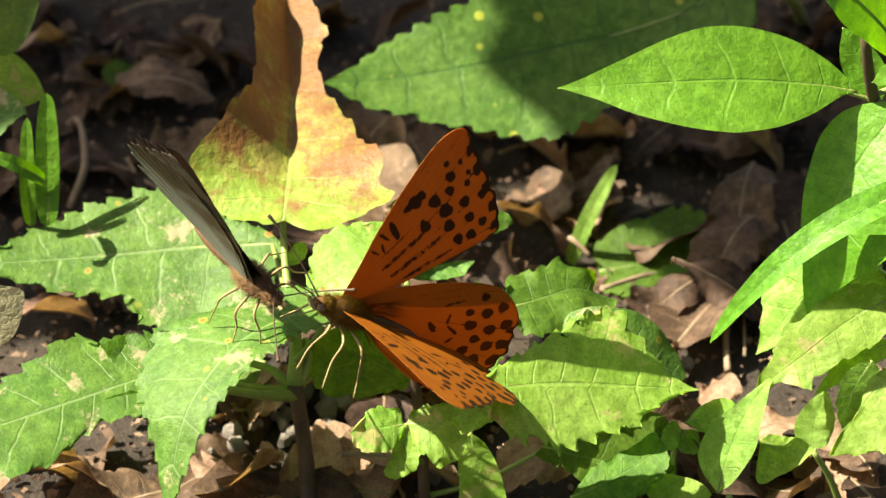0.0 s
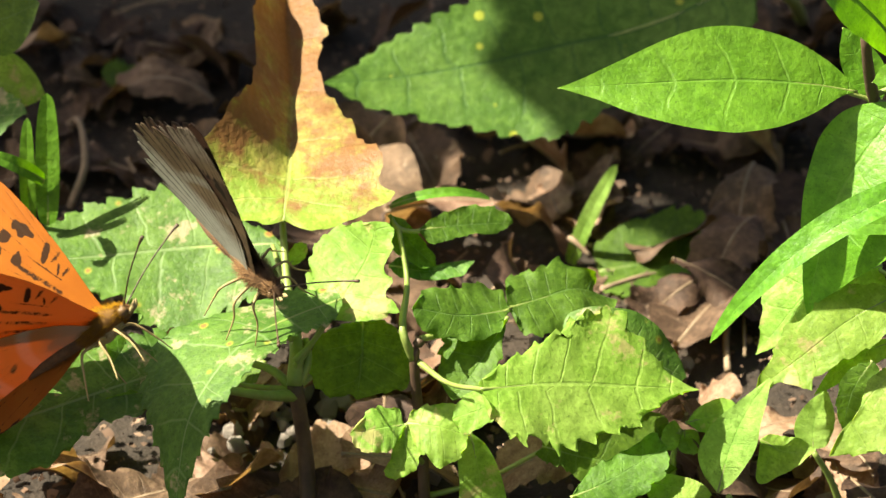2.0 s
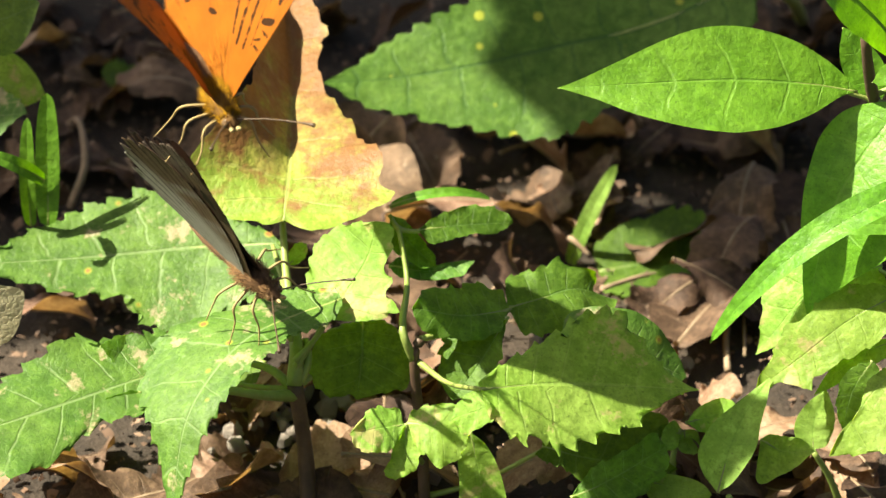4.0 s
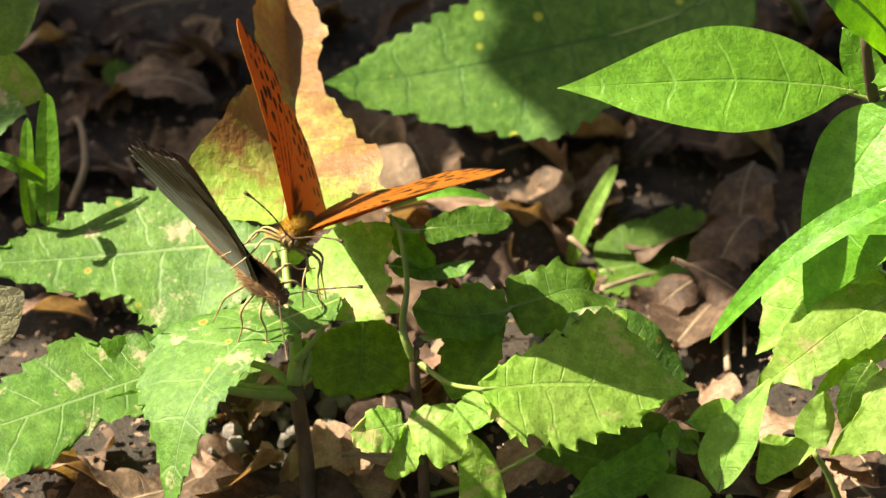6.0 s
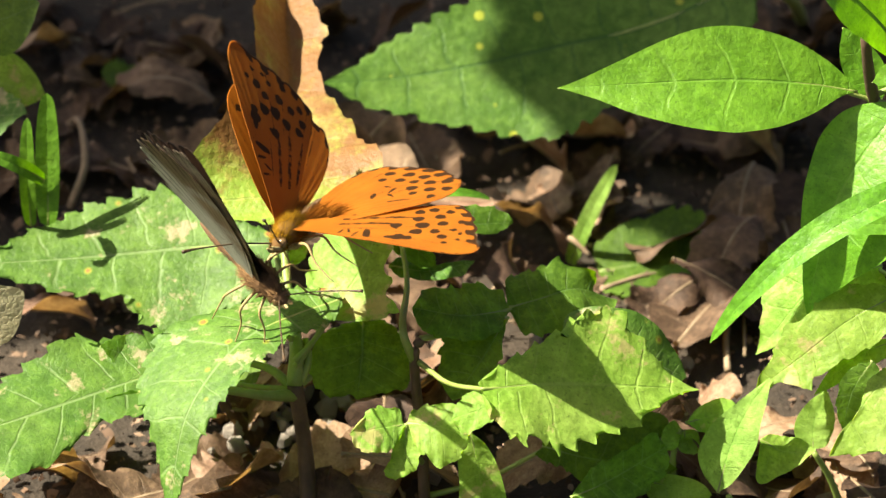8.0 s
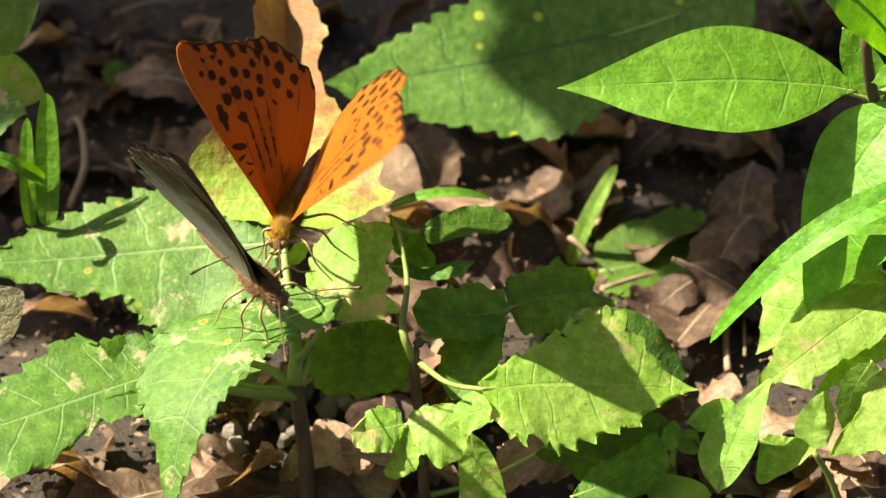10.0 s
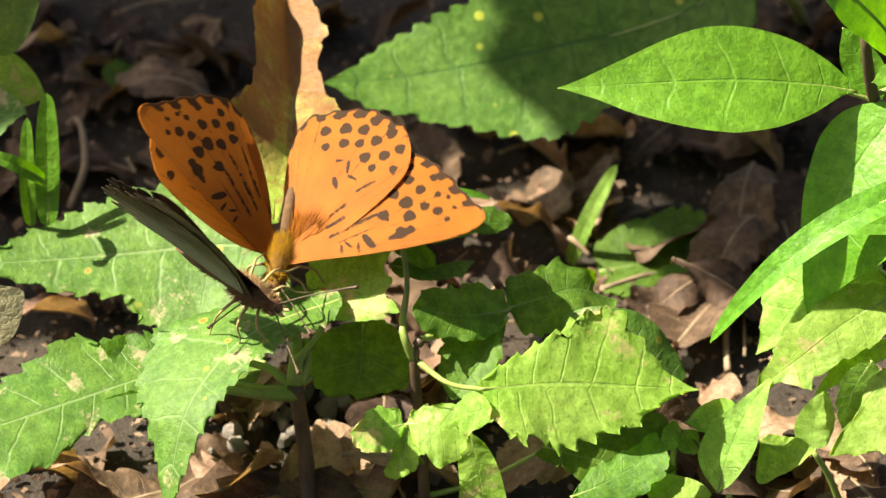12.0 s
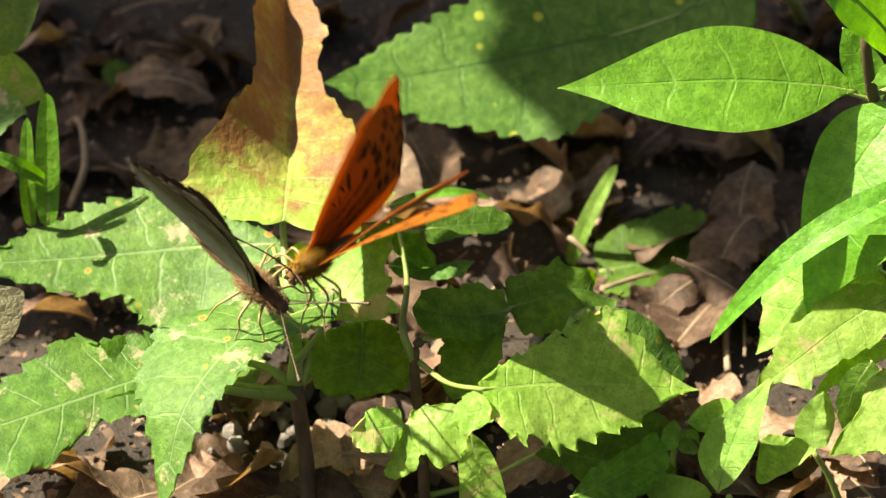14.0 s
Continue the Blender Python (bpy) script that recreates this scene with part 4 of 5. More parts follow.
blade(sprout3, MAT_LIME, ((35.2, -4, 10.8), (40.1, -6, 10.8), (46.8, -8, 10.6)), (0, -0.6, 0.8), ((0.25, 1.9), (0.65, 2.2), (0.87, 1.5)), ((0.2, 3), (0.63, 3.2), (0.93, 2)), ribs=4, sweep=0.6)
tuft = thing("grass_tuft", -80.6, 100.6, 0.0, "short upright green grass blades in leaf litter", "grass")
leaf(tuft, (-71.8, 40.0, 36.0), (-71.4, 48.0, 59.1), 4.5, MAT_GRASS, face=(0.1, -0.9, 0.3), p=0.25, q=0.35, fold=10, heart=0, sweep=0, name='blade', ribs=1, relief=0)
leaf(tuft, (-75.1, 42.0, 34.7), (-74.7, 44.0, 56.2), 3.0, MAT_GRASS, face=(-0.1, -0.9, 0.3), sag=1.5, p=0.25, q=0.35, fold=10, heart=0, sweep=0, name='blade', ribs=1, relief=0)
leaf(tuft, (-71.9, 40.0, 45.5), (-81.9, 36.0, 53.8), 3.0, MAT_GRASS, face=(0, -0.6, 0.6), sag=2, p=0.25, q=0.35, fold=10, heart=0, sweep=0, name='blade', ribs=1, relief=0)
nettle = thing("edge_herb", -100.3, 98.4, 0.0, "toothed green herb reaching in from the side", "plant")
rod("stem", nettle, ((-100.3, 98.4, 0.0), (-91.9, 62.0, 40.9), (-89.8, 62.0, 56.6)), (1.2, 1.0, 0.8), MAT_STEM)
blade(nettle, MAT_HERB, ((-86.2, 62, 47.6), (-81.8, 60, 47.6), (-76.5, 58, 49.3)), (0.1, -0.5, 0.8), ((0.05, 6.1), (0.66, 4.7), (0.89, 2.8)), ((0.53, 4.9), (0.72, 2.9), (0.88, 1)), teeth=6, bite=0.8, ribs=5)
blade(nettle, MAT_LIME, ((-88.4, 66, 53.2), (-81.3, 67, 50.2), (-74, 68, 47)), (0.1, -0.5, 0.8), ((0.22, 5.9), (0.53, 6.8), (0.81, 4.1)), ((0.47, 4.4), (0.74, 3.6)), ribs=5, sweep=0.6)
blade(nettle, MAT_DARK, ((-87.5, 66, 65), (-81.5, 67, 63.9), (-74.1, 68, 66.9)), (0.1, -0.5, 0.8), ((0.33, 9.1), (0.82, 4.7)), ((0.4, 7), (0.6, 7), (0.81, 4)), ribs=5, sweep=0.6)
blade(nettle, MAT_TAN, ((-80.4, 20, 36.5), (-79, 18, 30.7), (-78.7, 16, 25.8)), (0.2, -0.8, 0.4), ((0.08, 1.8), (0.25, 5.4), (0.56, 4.2), (0.9, 2.1)), ((0.11, 2.4), (0.65, 3.8)), ribs=5)
arc = thing("grass_tuft", -10.6, 94.1, 0.0, "single thin grass blade arching low in shade", "grass")
leaf(arc, (-9.6, 40.0, 40.2), (8.6, 44.0, 39.3), 2.2, MAT_GRASS, face=(0.0, -0.4, 0.9), p=0.25, q=0.35, fold=10, heart=0, sweep=0, name='blade', ribs=1, relief=0, sag=3)
pale = thing("grass_tuft", 24.2, 87.7, 0.0, "pale dry grass blade leaning over dead leaves", "grass")
leaf(pale, (25.0, 84.0, -0.3), (33.5, 80.0, 25.1), 3.6, MAT_FUZZ, face=(-0.5, -0.8, 0.3), p=0.25, q=0.35, fold=10, heart=0, sweep=0, name='blade', ribs=1, relief=0, sag=1.5)
low = thing("low_herb", 41.4, 73.2, 0.0, "low dark green herb in deep shade", "plant")
leaf(low, (30.5, 78.0, 2.2), (55.9, 80.0, 6.1), 24.0, MAT_DARK, face=(0, -0.3, 0.9), teeth=6, bite=1.5, p=0.5, q=0.6)
leaf(low, (50.3, 60.0, 3.3), (43.3, 72.0, 7.3), 14.0, MAT_DARK, face=(0.2, -0.4, 0.9), teeth=6, bite=1.5, p=0.5, q=0.6)
low2 = thing("low_herb", -63.4, 156.1, 0.0, "low dark green herb in deep shade", "plant")
leaf(low2, (-62.9, 150.0, 3.4), (-72.3, 150.0, 6.9), 9.0, MAT_DARK, face=(0, -0.3, 0.9), teeth=6, bite=1.5, p=0.5, q=0.6)


# ---- butterflies ----
def wing_material(name, main, deep, ink, band, rough=0.6, thin=0.27, through=(0.50, 0.12, 0.01)):
    m, nt, bsdf, out = start(name)
    tex = nt.nodes.new("ShaderNodeTexCoord")
    where = tex.outputs["Object"]
    a = nt.nodes.new("ShaderNodeAttribute")
    a.attribute_name = "ink"
    b = nt.nodes.new("ShaderNodeAttribute")
    b.attribute_name = "band"
    fine, broad = grain(nt, where, 2600.0, 3.0, 0.7), grain(nt, where, 160.0, 3.0)
    color = blend(nt, step(nt, broad, 0.3, 0.7), main, deep)
    color = blend(nt, b.outputs["Fac"], color, band)
    dark = step(nt, sums(nt, "ADD", a.outputs["Fac"], sums(nt, "ADD", sums(nt, "MULTIPLY", sums(nt, "SUBTRACT", fine, 0.5), 0.7), sums(nt, "MULTIPLY", sums(nt, "SUBTRACT", grain(nt, where, 700.0, 2.0), 0.5), 0.9))), 0.30, 0.62)
    color = blend(nt, sums(nt, "MULTIPLY", fine, 0.35), color, tuple(c * 0.5 for c in main))
    color = blend(nt, sums(nt, "MULTIPLY", dark, 0.95), color, ink)
    put(nt, bsdf.inputs["Base Color"], color)
    bsdf.inputs["Roughness"].default_value = rough
    bsdf.inputs["Specular IOR Level"].default_value = 0.12
    bumped(nt, bsdf, fine, 0.3, 0.0001)
    see_through(nt, bsdf, out, blend(nt, dark, through, tuple(c * 0.15 for c in through)), thin)
    return m


WING_TOP = wing_material("orange_wing", (0.34, 0.113, 0.010), (0.28, 0.086, 0.008), (0.020, 0.010, 0.004), (0.40, 0.16, 0.03), thin=0.26, through=(0.55, 0.13, 0.01))
WING_BELOW = wing_material("orange_wing_underside", (0.44, 0.20, 0.045), (0.40, 0.20, 0.06), (0.03, 0.014, 0.008), (0.42, 0.35, 0.20), thin=0.45, through=(0.92, 0.46, 0.10))
HIND_BELOW = wing_material("silver_washed_underside", (0.36, 0.24, 0.09), (0.38, 0.22, 0.07), (0.06, 0.04, 0.02), (0.48, 0.45, 0.32), thin=0.45, through=(0.92, 0.55, 0.18))
BROWN_TOP = wing_material("brown_wing", (0.045, 0.022, 0.014), (0.03, 0.016, 0.012), (0.01, 0.006, 0.005), (0.05, 0.03, 0.02), through=(0.42, 0.33, 0.2), thin=0.25)
GREY_HIND = wing_material("silvered_grey_underside", (0.16, 0.115, 0.07), (0.08, 0.056, 0.034), (0.035, 0.024, 0.016), (0.33, 0.34, 0.29), through=(0.42, 0.36, 0.2), thin=0.3)
GREY_BELOW = wing_material("grey_wing_underside", (0.15, 0.105, 0.06), (0.08, 0.055, 0.034), (0.04, 0.027, 0.018), (0.26, 0.23, 0.19), through=(0.42, 0.33, 0.2), thin=0.3)
MAT_FUR = plain_material("tawny_fur", (0.12, 0.055, 0.01), (0.18, 0.09, 0.015), 900.0, 0.9)
MAT_FUR_TIPS = hair_material("golden_fur", (0.06, 0.026, 0.003), (0.30, 0.155, 0.004))
MAT_BELLY = plain_material("buff_fur", (0.32, 0.25, 0.10), (0.40, 0.32, 0.15), 900.0, 0.9)
MAT_DUSK_TIPS = hair_material("dusky_hair", (0.05, 0.025, 0.012), (0.22, 0.13, 0.06))
MAT_DUSKY = plain_material("dusky_fur", (0.10, 0.05, 0.022), (0.16, 0.085, 0.035), 900.0, 0.9)
MAT_ROOT_HAIR = hair_material("rusty_hair", (0.15, 0.055, 0.008), (0.40, 0.14, 0.012))
MAT_HORN = plain_material("antenna_horn", (0.05, 0.028, 0.014), (0.09, 0.05, 0.02), 900.0, 0.5)
MAT_LEG = plain_material("leg_straw", (0.34, 0.25, 0.10), (0.38, 0.27, 0.11), 900.0, 0.6)
MAT_EYE = plain_material("eye_brown", (0.12, 0.07, 0.03), (0.2, 0.12, 0.05), 900.0, 0.2)

FORE_RIM = ((0.0, 1.0), (5, 3.2), (12, 6.6), (20, 9.6), (28, 11.6), (32.5, 11.4), (34.2, 9.6), (33.4, 5), (32.2, 0), (30.8, -4.5), (28.6, -8.4), (26.0, -8.9), (18, -6.6), (9, -4.2), (0, -2.2))
HIND_RIM = ((0.0, 0.6), (8, -0.5), (16, -4.5), (22, -9.5), (23.8, -14), (23.4, -19), (21.0, -23.4), (17, -26.2), (11.5, -27.6), (6, -27.2), (2.6, -22), (0.4, -12), (0, -2))
FORE_SPOTS = ((21.5, -4.8, 1.0), (23.7, -5.9, 1.0), (21.8, -1.7, 1.15), (25.3, -3.1, 1.0), (26.5, -5.5, 0.9), (18.6, 1.3, 1.1), (23.0, 1.0, 1.35), (26.3, -0.2, 1.05),
              (28.6, 2.2, 0.7), (22.5, 3.8, 1.25), (25.6, 3.3, 0.95), (27.2, 5.3, 1.0), (20, 6.2, 1.3), (28, 7.6, 0.6), (29.3, -1.4, 0.8), (30.0, 3.5, 0.5), (30.0, 6.0, 0.5), (21.5, 6.4, 0.9))
FORE_BARS = ((14.0, 3.4, 14.6, 6.2, 0.8, 1), (12.0, 5.9, 12.6, 4.0, 0.35, 1), (10.6, 2.6, 11.2, 4.2, 0.3, 1), (9.2, 4.4, 9.9, 2.6, 0.28, 0.9), (8.6, 0.2, 19.0, 0.6, 0.62, 0.55), (9.0, -1.9, 20.6, -2.3, 0.66, 0.55),
             (10.2, -3.6, 19.4, -5.5, 0.5, 0.55), (9.5, 2.1, 17.0, 2.8, 0.2, 0.6), (17.8, 6.2, 19.8, 6.4, 0.7, 1), (18.0, 1.2, 18.9, 2.5, 0.62, 1))
HIND_SPOTS = ((9.0, -23.2, 1.15), (12.7, -22.7, 1.3), (15.9, -21.5, 1.2), (17.9, -18.5, 1.2), (19.1, -15, 1.15), (16.7, -12.9, 0.85), (8.7, -19.8, 0.9), (12.1, -19.6, 1.1),
              (14.9, -18.7, 1.0), (15.6, -15.5, 1.2), (11.3, -26.0, 0.9), (15, -25.2, 1.0), (18.2, -22.9, 1.2), (20.8, -19.4, 1.2), (22.0, -15.6, 1.1), (20.4, -11.6, 0.9))
HIND_BARS = ((9.8, -12.6, 10.0, -10.6, 0.62, 1), (10.6, -16.2, 11.8, -16.0, 0.34, 1), (12.7, -15.4, 12.2, -13.2, 0.4, 1), (12.3, -12.6, 13.8, -11.2, 0.3, 1), (13.6, -8.9, 17.0, -10.0, 0.5, 0.6))


def pattern(x, y, spots, bars):
    """1 inside a mark, 0 outside, by the distance to round spots and straight bars."""
    ink = np.zeros_like(x)
    for a, b, r in spots:
        d = np.hypot(x - a, (y - b) * 0.95)
        d = d * (1 + 0.07 * np.sin(3 * np.arctan2(y - b, x - a) + 3 * a + b))
        ink = np.maximum(ink, 1 - smooth(r * 0.62, r * 1.15, d))
    for ax, ay, bx, by, r, tone in bars:
        t = np.clip(((x - ax) * (bx - ax) + (y - ay) * (by - ay)) / ((bx - ax) ** 2 + (by - ay) ** 2), 0, 1)
        d = np.hypot(x - ax - t * (bx - ax), y - ay - t * (by - ay))
        r = r * (0.55 + 0.45 * np.sin(math.pi * np.clip(t * 0.9 + 0.1, 0, 1)))
        ink = np.maximum(ink, tone * (1 - smooth(r * 0.4, r * 1.25, d)))
    return ink


def wing_mesh(name, rim, spots, bars, top, below, side, hind=False, worn=0.0, seed=1, faint=0.8):
    """A thin cambered wing in the plane z = 0, its root at the origin: x runs to the head, y outwards, both faces patterned."""
    edge = curve_points(rim, 150)
    rnd = np.random.RandomState(seed)
    along = np.linspace(0, 1, 150)
    rim_part = smooth(0.42, 0.50, along) * smooth(0.86, 0.8, along)
    scallop = 1 - rim_part * (0.022 if hind else 0.012) * (0.5 + 0.5 * np.cos(along * 2 * math.pi * 17))
    if worn:
        tear = np.interp(along, np.linspace(0, 1, 46), rnd.rand(46)) ** 3
        scallop = scallop * (1 - worn * tear * rim_part)
    q = np.linspace(0, 1, 100)[:, None]
    nick = 1 - (1 - scallop[None, :]) * q ** 7
    x, y = q * nick * edge[None, :, 0], q * nick * edge[None, :, 1]
    ink = pattern(x, y, spots, bars)
    ink = np.maximum(ink, smooth(0.972, 0.99, q) * (0.35 + 0.65 * rim_part[None, :]))
    veins = 0.5 + 0.5 * np.cos(along[None, :] * 2 * math.pi * 17)
    vein = smooth(0.95, 0.998, veins) * smooth(0.25, 0.6, q)
    ink = np.maximum(ink, 0.47 * vein)
    ink = np.maximum(ink, smooth(0.25, 0.75, veins) * smooth(0.925, 0.955, q) * rim_part[None, :])
    ink = np.maximum(ink, 0.40 * smooth(0.3 if hind else 0.18, 0.0, q))
    if hind:
        band = np.maximum(smooth(1.6, 0.6, np.abs(np.hypot(x, y) - 12.0)), smooth(1.6, 0.6, np.abs(np.hypot(x, y) - 19.5))) * smooth(26, 22, np.hypot(x, y))
        if worn > 0.05:
            band = np.maximum(0.45 * band * smooth(26, 20, np.hypot(x, y)), smooth(15, 9, x + 0.25 * y + 5))
        band = np.maximum(band, 0.75 * smooth(9, 3, x) * smooth(24, 12, np.abs(y)))
    else:
        band = smooth(24, 30, x) * 0.7
    z = 0.9 * np.sin(np.clip(np.hypot(x, y) / 34, 0, 1) * math.pi) + 0.012 * np.cos(along[None, :] * 2 * math.pi * 17) * smooth(0.1, 0.5, q) - (0.25 if hind else 0.0)
    upper = np.stack([y, x * side, z], 2).reshape(-1, 3)
    lower = upper - np.array([0, 0, 0.10])
    n = len(upper)
    faces = grid_faces(100, 150)
    flip = faces[:, ::-1]
    rim_index = np.arange(99 * 150, 100 * 150)
    wall = np.stack([rim_index[:-1], rim_index[1:], rim_index[1:] + n, rim_index[:-1] + n], 1)
    allf = np.vstack([faces if side > 0 else flip, (flip if side > 0 else faces) + n, wall])
    top_band = np.zeros_like(band)
    soft_ink = ink * (0.25 if hind else faint) + ((0.62 if worn > 0.05 else 0.3) * vein if hind else 0)
    if worn > 0.05:
        streak = 0.5 + 0.5 * np.sin(along[None, :] * 2 * math.pi * 47 + 3 * np.sin(along[None, :] * 31) + q * 2)
        soft_ink = np.maximum(soft_ink, 0.36 * smooth(0.55, 1.0, streak) * smooth(0.1, 0.4, q) + 0.3 * smooth(0.8, 1.0, q))
        soft_ink = np.maximum(soft_ink, 0.85 * smooth(0.9, 0.99, veins) * smooth(0.08, 0.25, q))
    me = mesh_from(name, np.vstack([upper, lower]) * MM, allf, top, None, (("ink", np.concatenate([ink.ravel(), soft_ink.ravel()])), ("band", np.concatenate([top_band.ravel(), band.ravel()]))))
    me.materials.append(below)
    index = np.zeros(len(me.polygons), dtype=np.int32)
    index[len(faces):2 * len(faces)] = 1
    me.polygons.foreach_set("material_index", index)
    return me


def lathe(line, radii, sides=14, flat=1.0, count=16):
    v, fcs = tube_data(line, radii, sides, count)
    v[:, 2] *= flat
    return v, fcs


def fur(rnd, count, place, length, r=0.07):
    """Fine tapered hairs that stand on an egg-shaped body."""
    verts, faces = [], []
    (cx, cy, cz), (ax, ay, az) = place
    for _ in range(count):
        n = Vector((rnd.gauss(0, 1), rnd.gauss(0, 1), rnd.gauss(0.3, 1))).normalized()
        p = Vector((cx + n.x * ax, cy + n.y * ay, cz + n.z * az))
        way = (n + Vector((-0.9, 0, 0.1)) + Vector((rnd.gauss(0, 0.25), rnd.gauss(0, 0.25), rnd.gauss(0, 0.25)))).normalized()
        s = way.cross(Vector((0.2, 0.9, 0.3))).normalized() * r
        o = way.cross(s).normalized() * r
        k = len(verts)
        verts += [p + s, p - s * 0.5 + o, p - s * 0.5 - o, p + way * length * rnd.uniform(0.6, 1.2)]
        faces += [(k, k + 1, k + 3), (k + 1, k + 2, k + 3), (k + 2, k, k + 3)]
    return np.array([tuple(v) for v in verts]), faces


def wing_hair(rnd, side, material):
    """Long fine hairs that lie over the root and the inner margin of a hindwing's upper face."""
    verts, faces = [], []
    for _ in range(300):
        a, d = rnd.uniform(0.35, 1.62), rnd.uniform(0.5, 7.5)
        b = a + rnd.gauss(0, 0.12)
        x, y, lift = d * math.cos(a), -d * math.sin(a), 0.9 * math.sin(d / 34 * math.pi)
        n = rnd.uniform(2.0, 4.5)
        ex, ey = x + n * math.cos(b), y - n * math.sin(b)
        w = 0.045
        k = len(verts)
        up = lift + rnd.uniform(0.4, 0.9)
        verts += [(y, (x - w) * side, lift), (y, (x + w) * side, lift), (y, x * side, lift + 0.09), (ey, ex * side, up)]
        faces += [(k, k + 1, k + 3), (k + 1, k + 2, k + 3), (k + 2, k, k + 3)]
    return mesh_from("wing_hair", np.array(verts) * MM, faces, material)


def butterfly(label, top, fore_below, hind_below, coat, coat_tips, belly, root_hair, worn=0.0, seed=1):
    """Head to +x, back to +z; the wings turn about the body's axis."""
    root = thing("butterfly", 0, 0, 0, label, "butterfly")
    rnd = random.Random(seed)

    def bit(name, data, material, parent=None, label=""):
        return child(name, mesh_from(name, data[0] * (MM * 1.1), data[1], material), parent or root, None, label)

    bit("thorax", lathe(((-4.4, 0, 0), (-2, 0, 0.3), (1, 0, 0.4), (3.6, 0, 0)), (1.1, 1.8, 2.0, 1.2)), coat)
    bit("belly", lathe(((-3.6, 0, -1.0), (0, 0, -1.4), (3.0, 0, -0.9)), (0.6, 1.2, 0.6)), belly)
    bit("abdomen", lathe(((-3.4, 0, 0.2), (-7, 0, 0.5), (-11, 0, 0.6), (-14.5, 0, 0.3)), (1.1, 1.2, 1.0, 0.25), 14), MAT_DUSKY)
    head = bit("head", lathe(((3.2, 0, 0), (4.4, 0, -0.1), (5.6, 0, -0.5)), (0.9, 1.25, 0.6)), coat)
    for s in (-1, 1):
        bit("eye", lathe(((4.4, s * 0.7, 0.0), (4.6, s * 1.15, 0.0), (4.7, s * 1.6, 0.0)), (0.5, 0.85, 0.3), 10, 1.0, 8), MAT_EYE, head)
        bit("palp", lathe(((5.0, s * 0.4, -0.7), (6.2, s * 0.5, -0.2), (6.9, s * 0.5, 0.5)), (0.35, 0.4, 0.1), 6, 1.0, 8), belly, head)
        bit("antenna", lathe(((5.0, s * 0.6, 0.6), (9.5, s * 3.6, 3.4), (14.2, s * 6.6, 5.6), (16.4, s * 8.0, 6.4)), (0.15, 0.12, 0.13, 0.32), 6, 1.0, 24), MAT_HORN)
        for k, (x0, x1, out) in enumerate(((1.6, 4.2, 5.0), (-0.2, 0.6, 7.0), (-2.0, -4.6, 6.6))):
            bit("leg", lathe(((x0, s * 1.0, -1.6), (x0 + (x1 - x0) * 0.5, s * out * 0.72, -2.0), (x1, s * out * 0.9, -5.0), (x1 * 1.15, s * out * 1.25, -8.4)), (0.28, 0.22, 0.15, 0.09), 6, 1.0, 20), MAT_LEG)
    bit("fur", fur(rnd, 2200, ((-0.4, 0, 0.3), (3.5, 1.7, 1.75)), 1.7, 0.04), coat_tips)
    bit("ruff", fur(rnd, 400, ((3.6, 0, 0.2), (1.2, 1.4, 1.3)), 1.0, 0.06), coat_tips, head)
    bit("fur", fur(rnd, 600, ((-7.4, 0, 0.4), (4.2, 1.1, 1.1)), 0.7, 0.045), coat)
    wings = []
    for s in (1, -1):
        hw = child("hindwing", wing_mesh("hindwing", HIND_RIM, HIND_SPOTS, HIND_BARS, top, hind_below, s, True, worn, seed + 3), root)
        fw = child("forewing", wing_mesh("forewing", FORE_RIM, FORE_SPOTS, FORE_BARS, top, fore_below, s, False, worn * 0.6, seed + 5, 0.8 if worn < 0.05 else 0.36), root)
        child("wing_hair", wing_hair(rnd, s, root_hair), hw)
        wings.append((s, fw, hw))
    return root, wings


ORANGE = butterfly("orange butterfly with dark spots and streaks, opening its wings", WING_TOP, WING_BELOW, HIND_BELOW, MAT_FUR, MAT_FUR_TIPS, MAT_BELLY, MAT_ROOT_HAIR, 0.03, 1)
GREY = butterfly("worn grey-brown butterfly with closed, ragged wings on a leaf", BROWN_TOP, GREY_BELOW, GREY_HIND, MAT_DUSKY, MAT_DUSK_TIPS, MAT_BELLY, MAT_DUSK_TIPS, 0.2, 8)


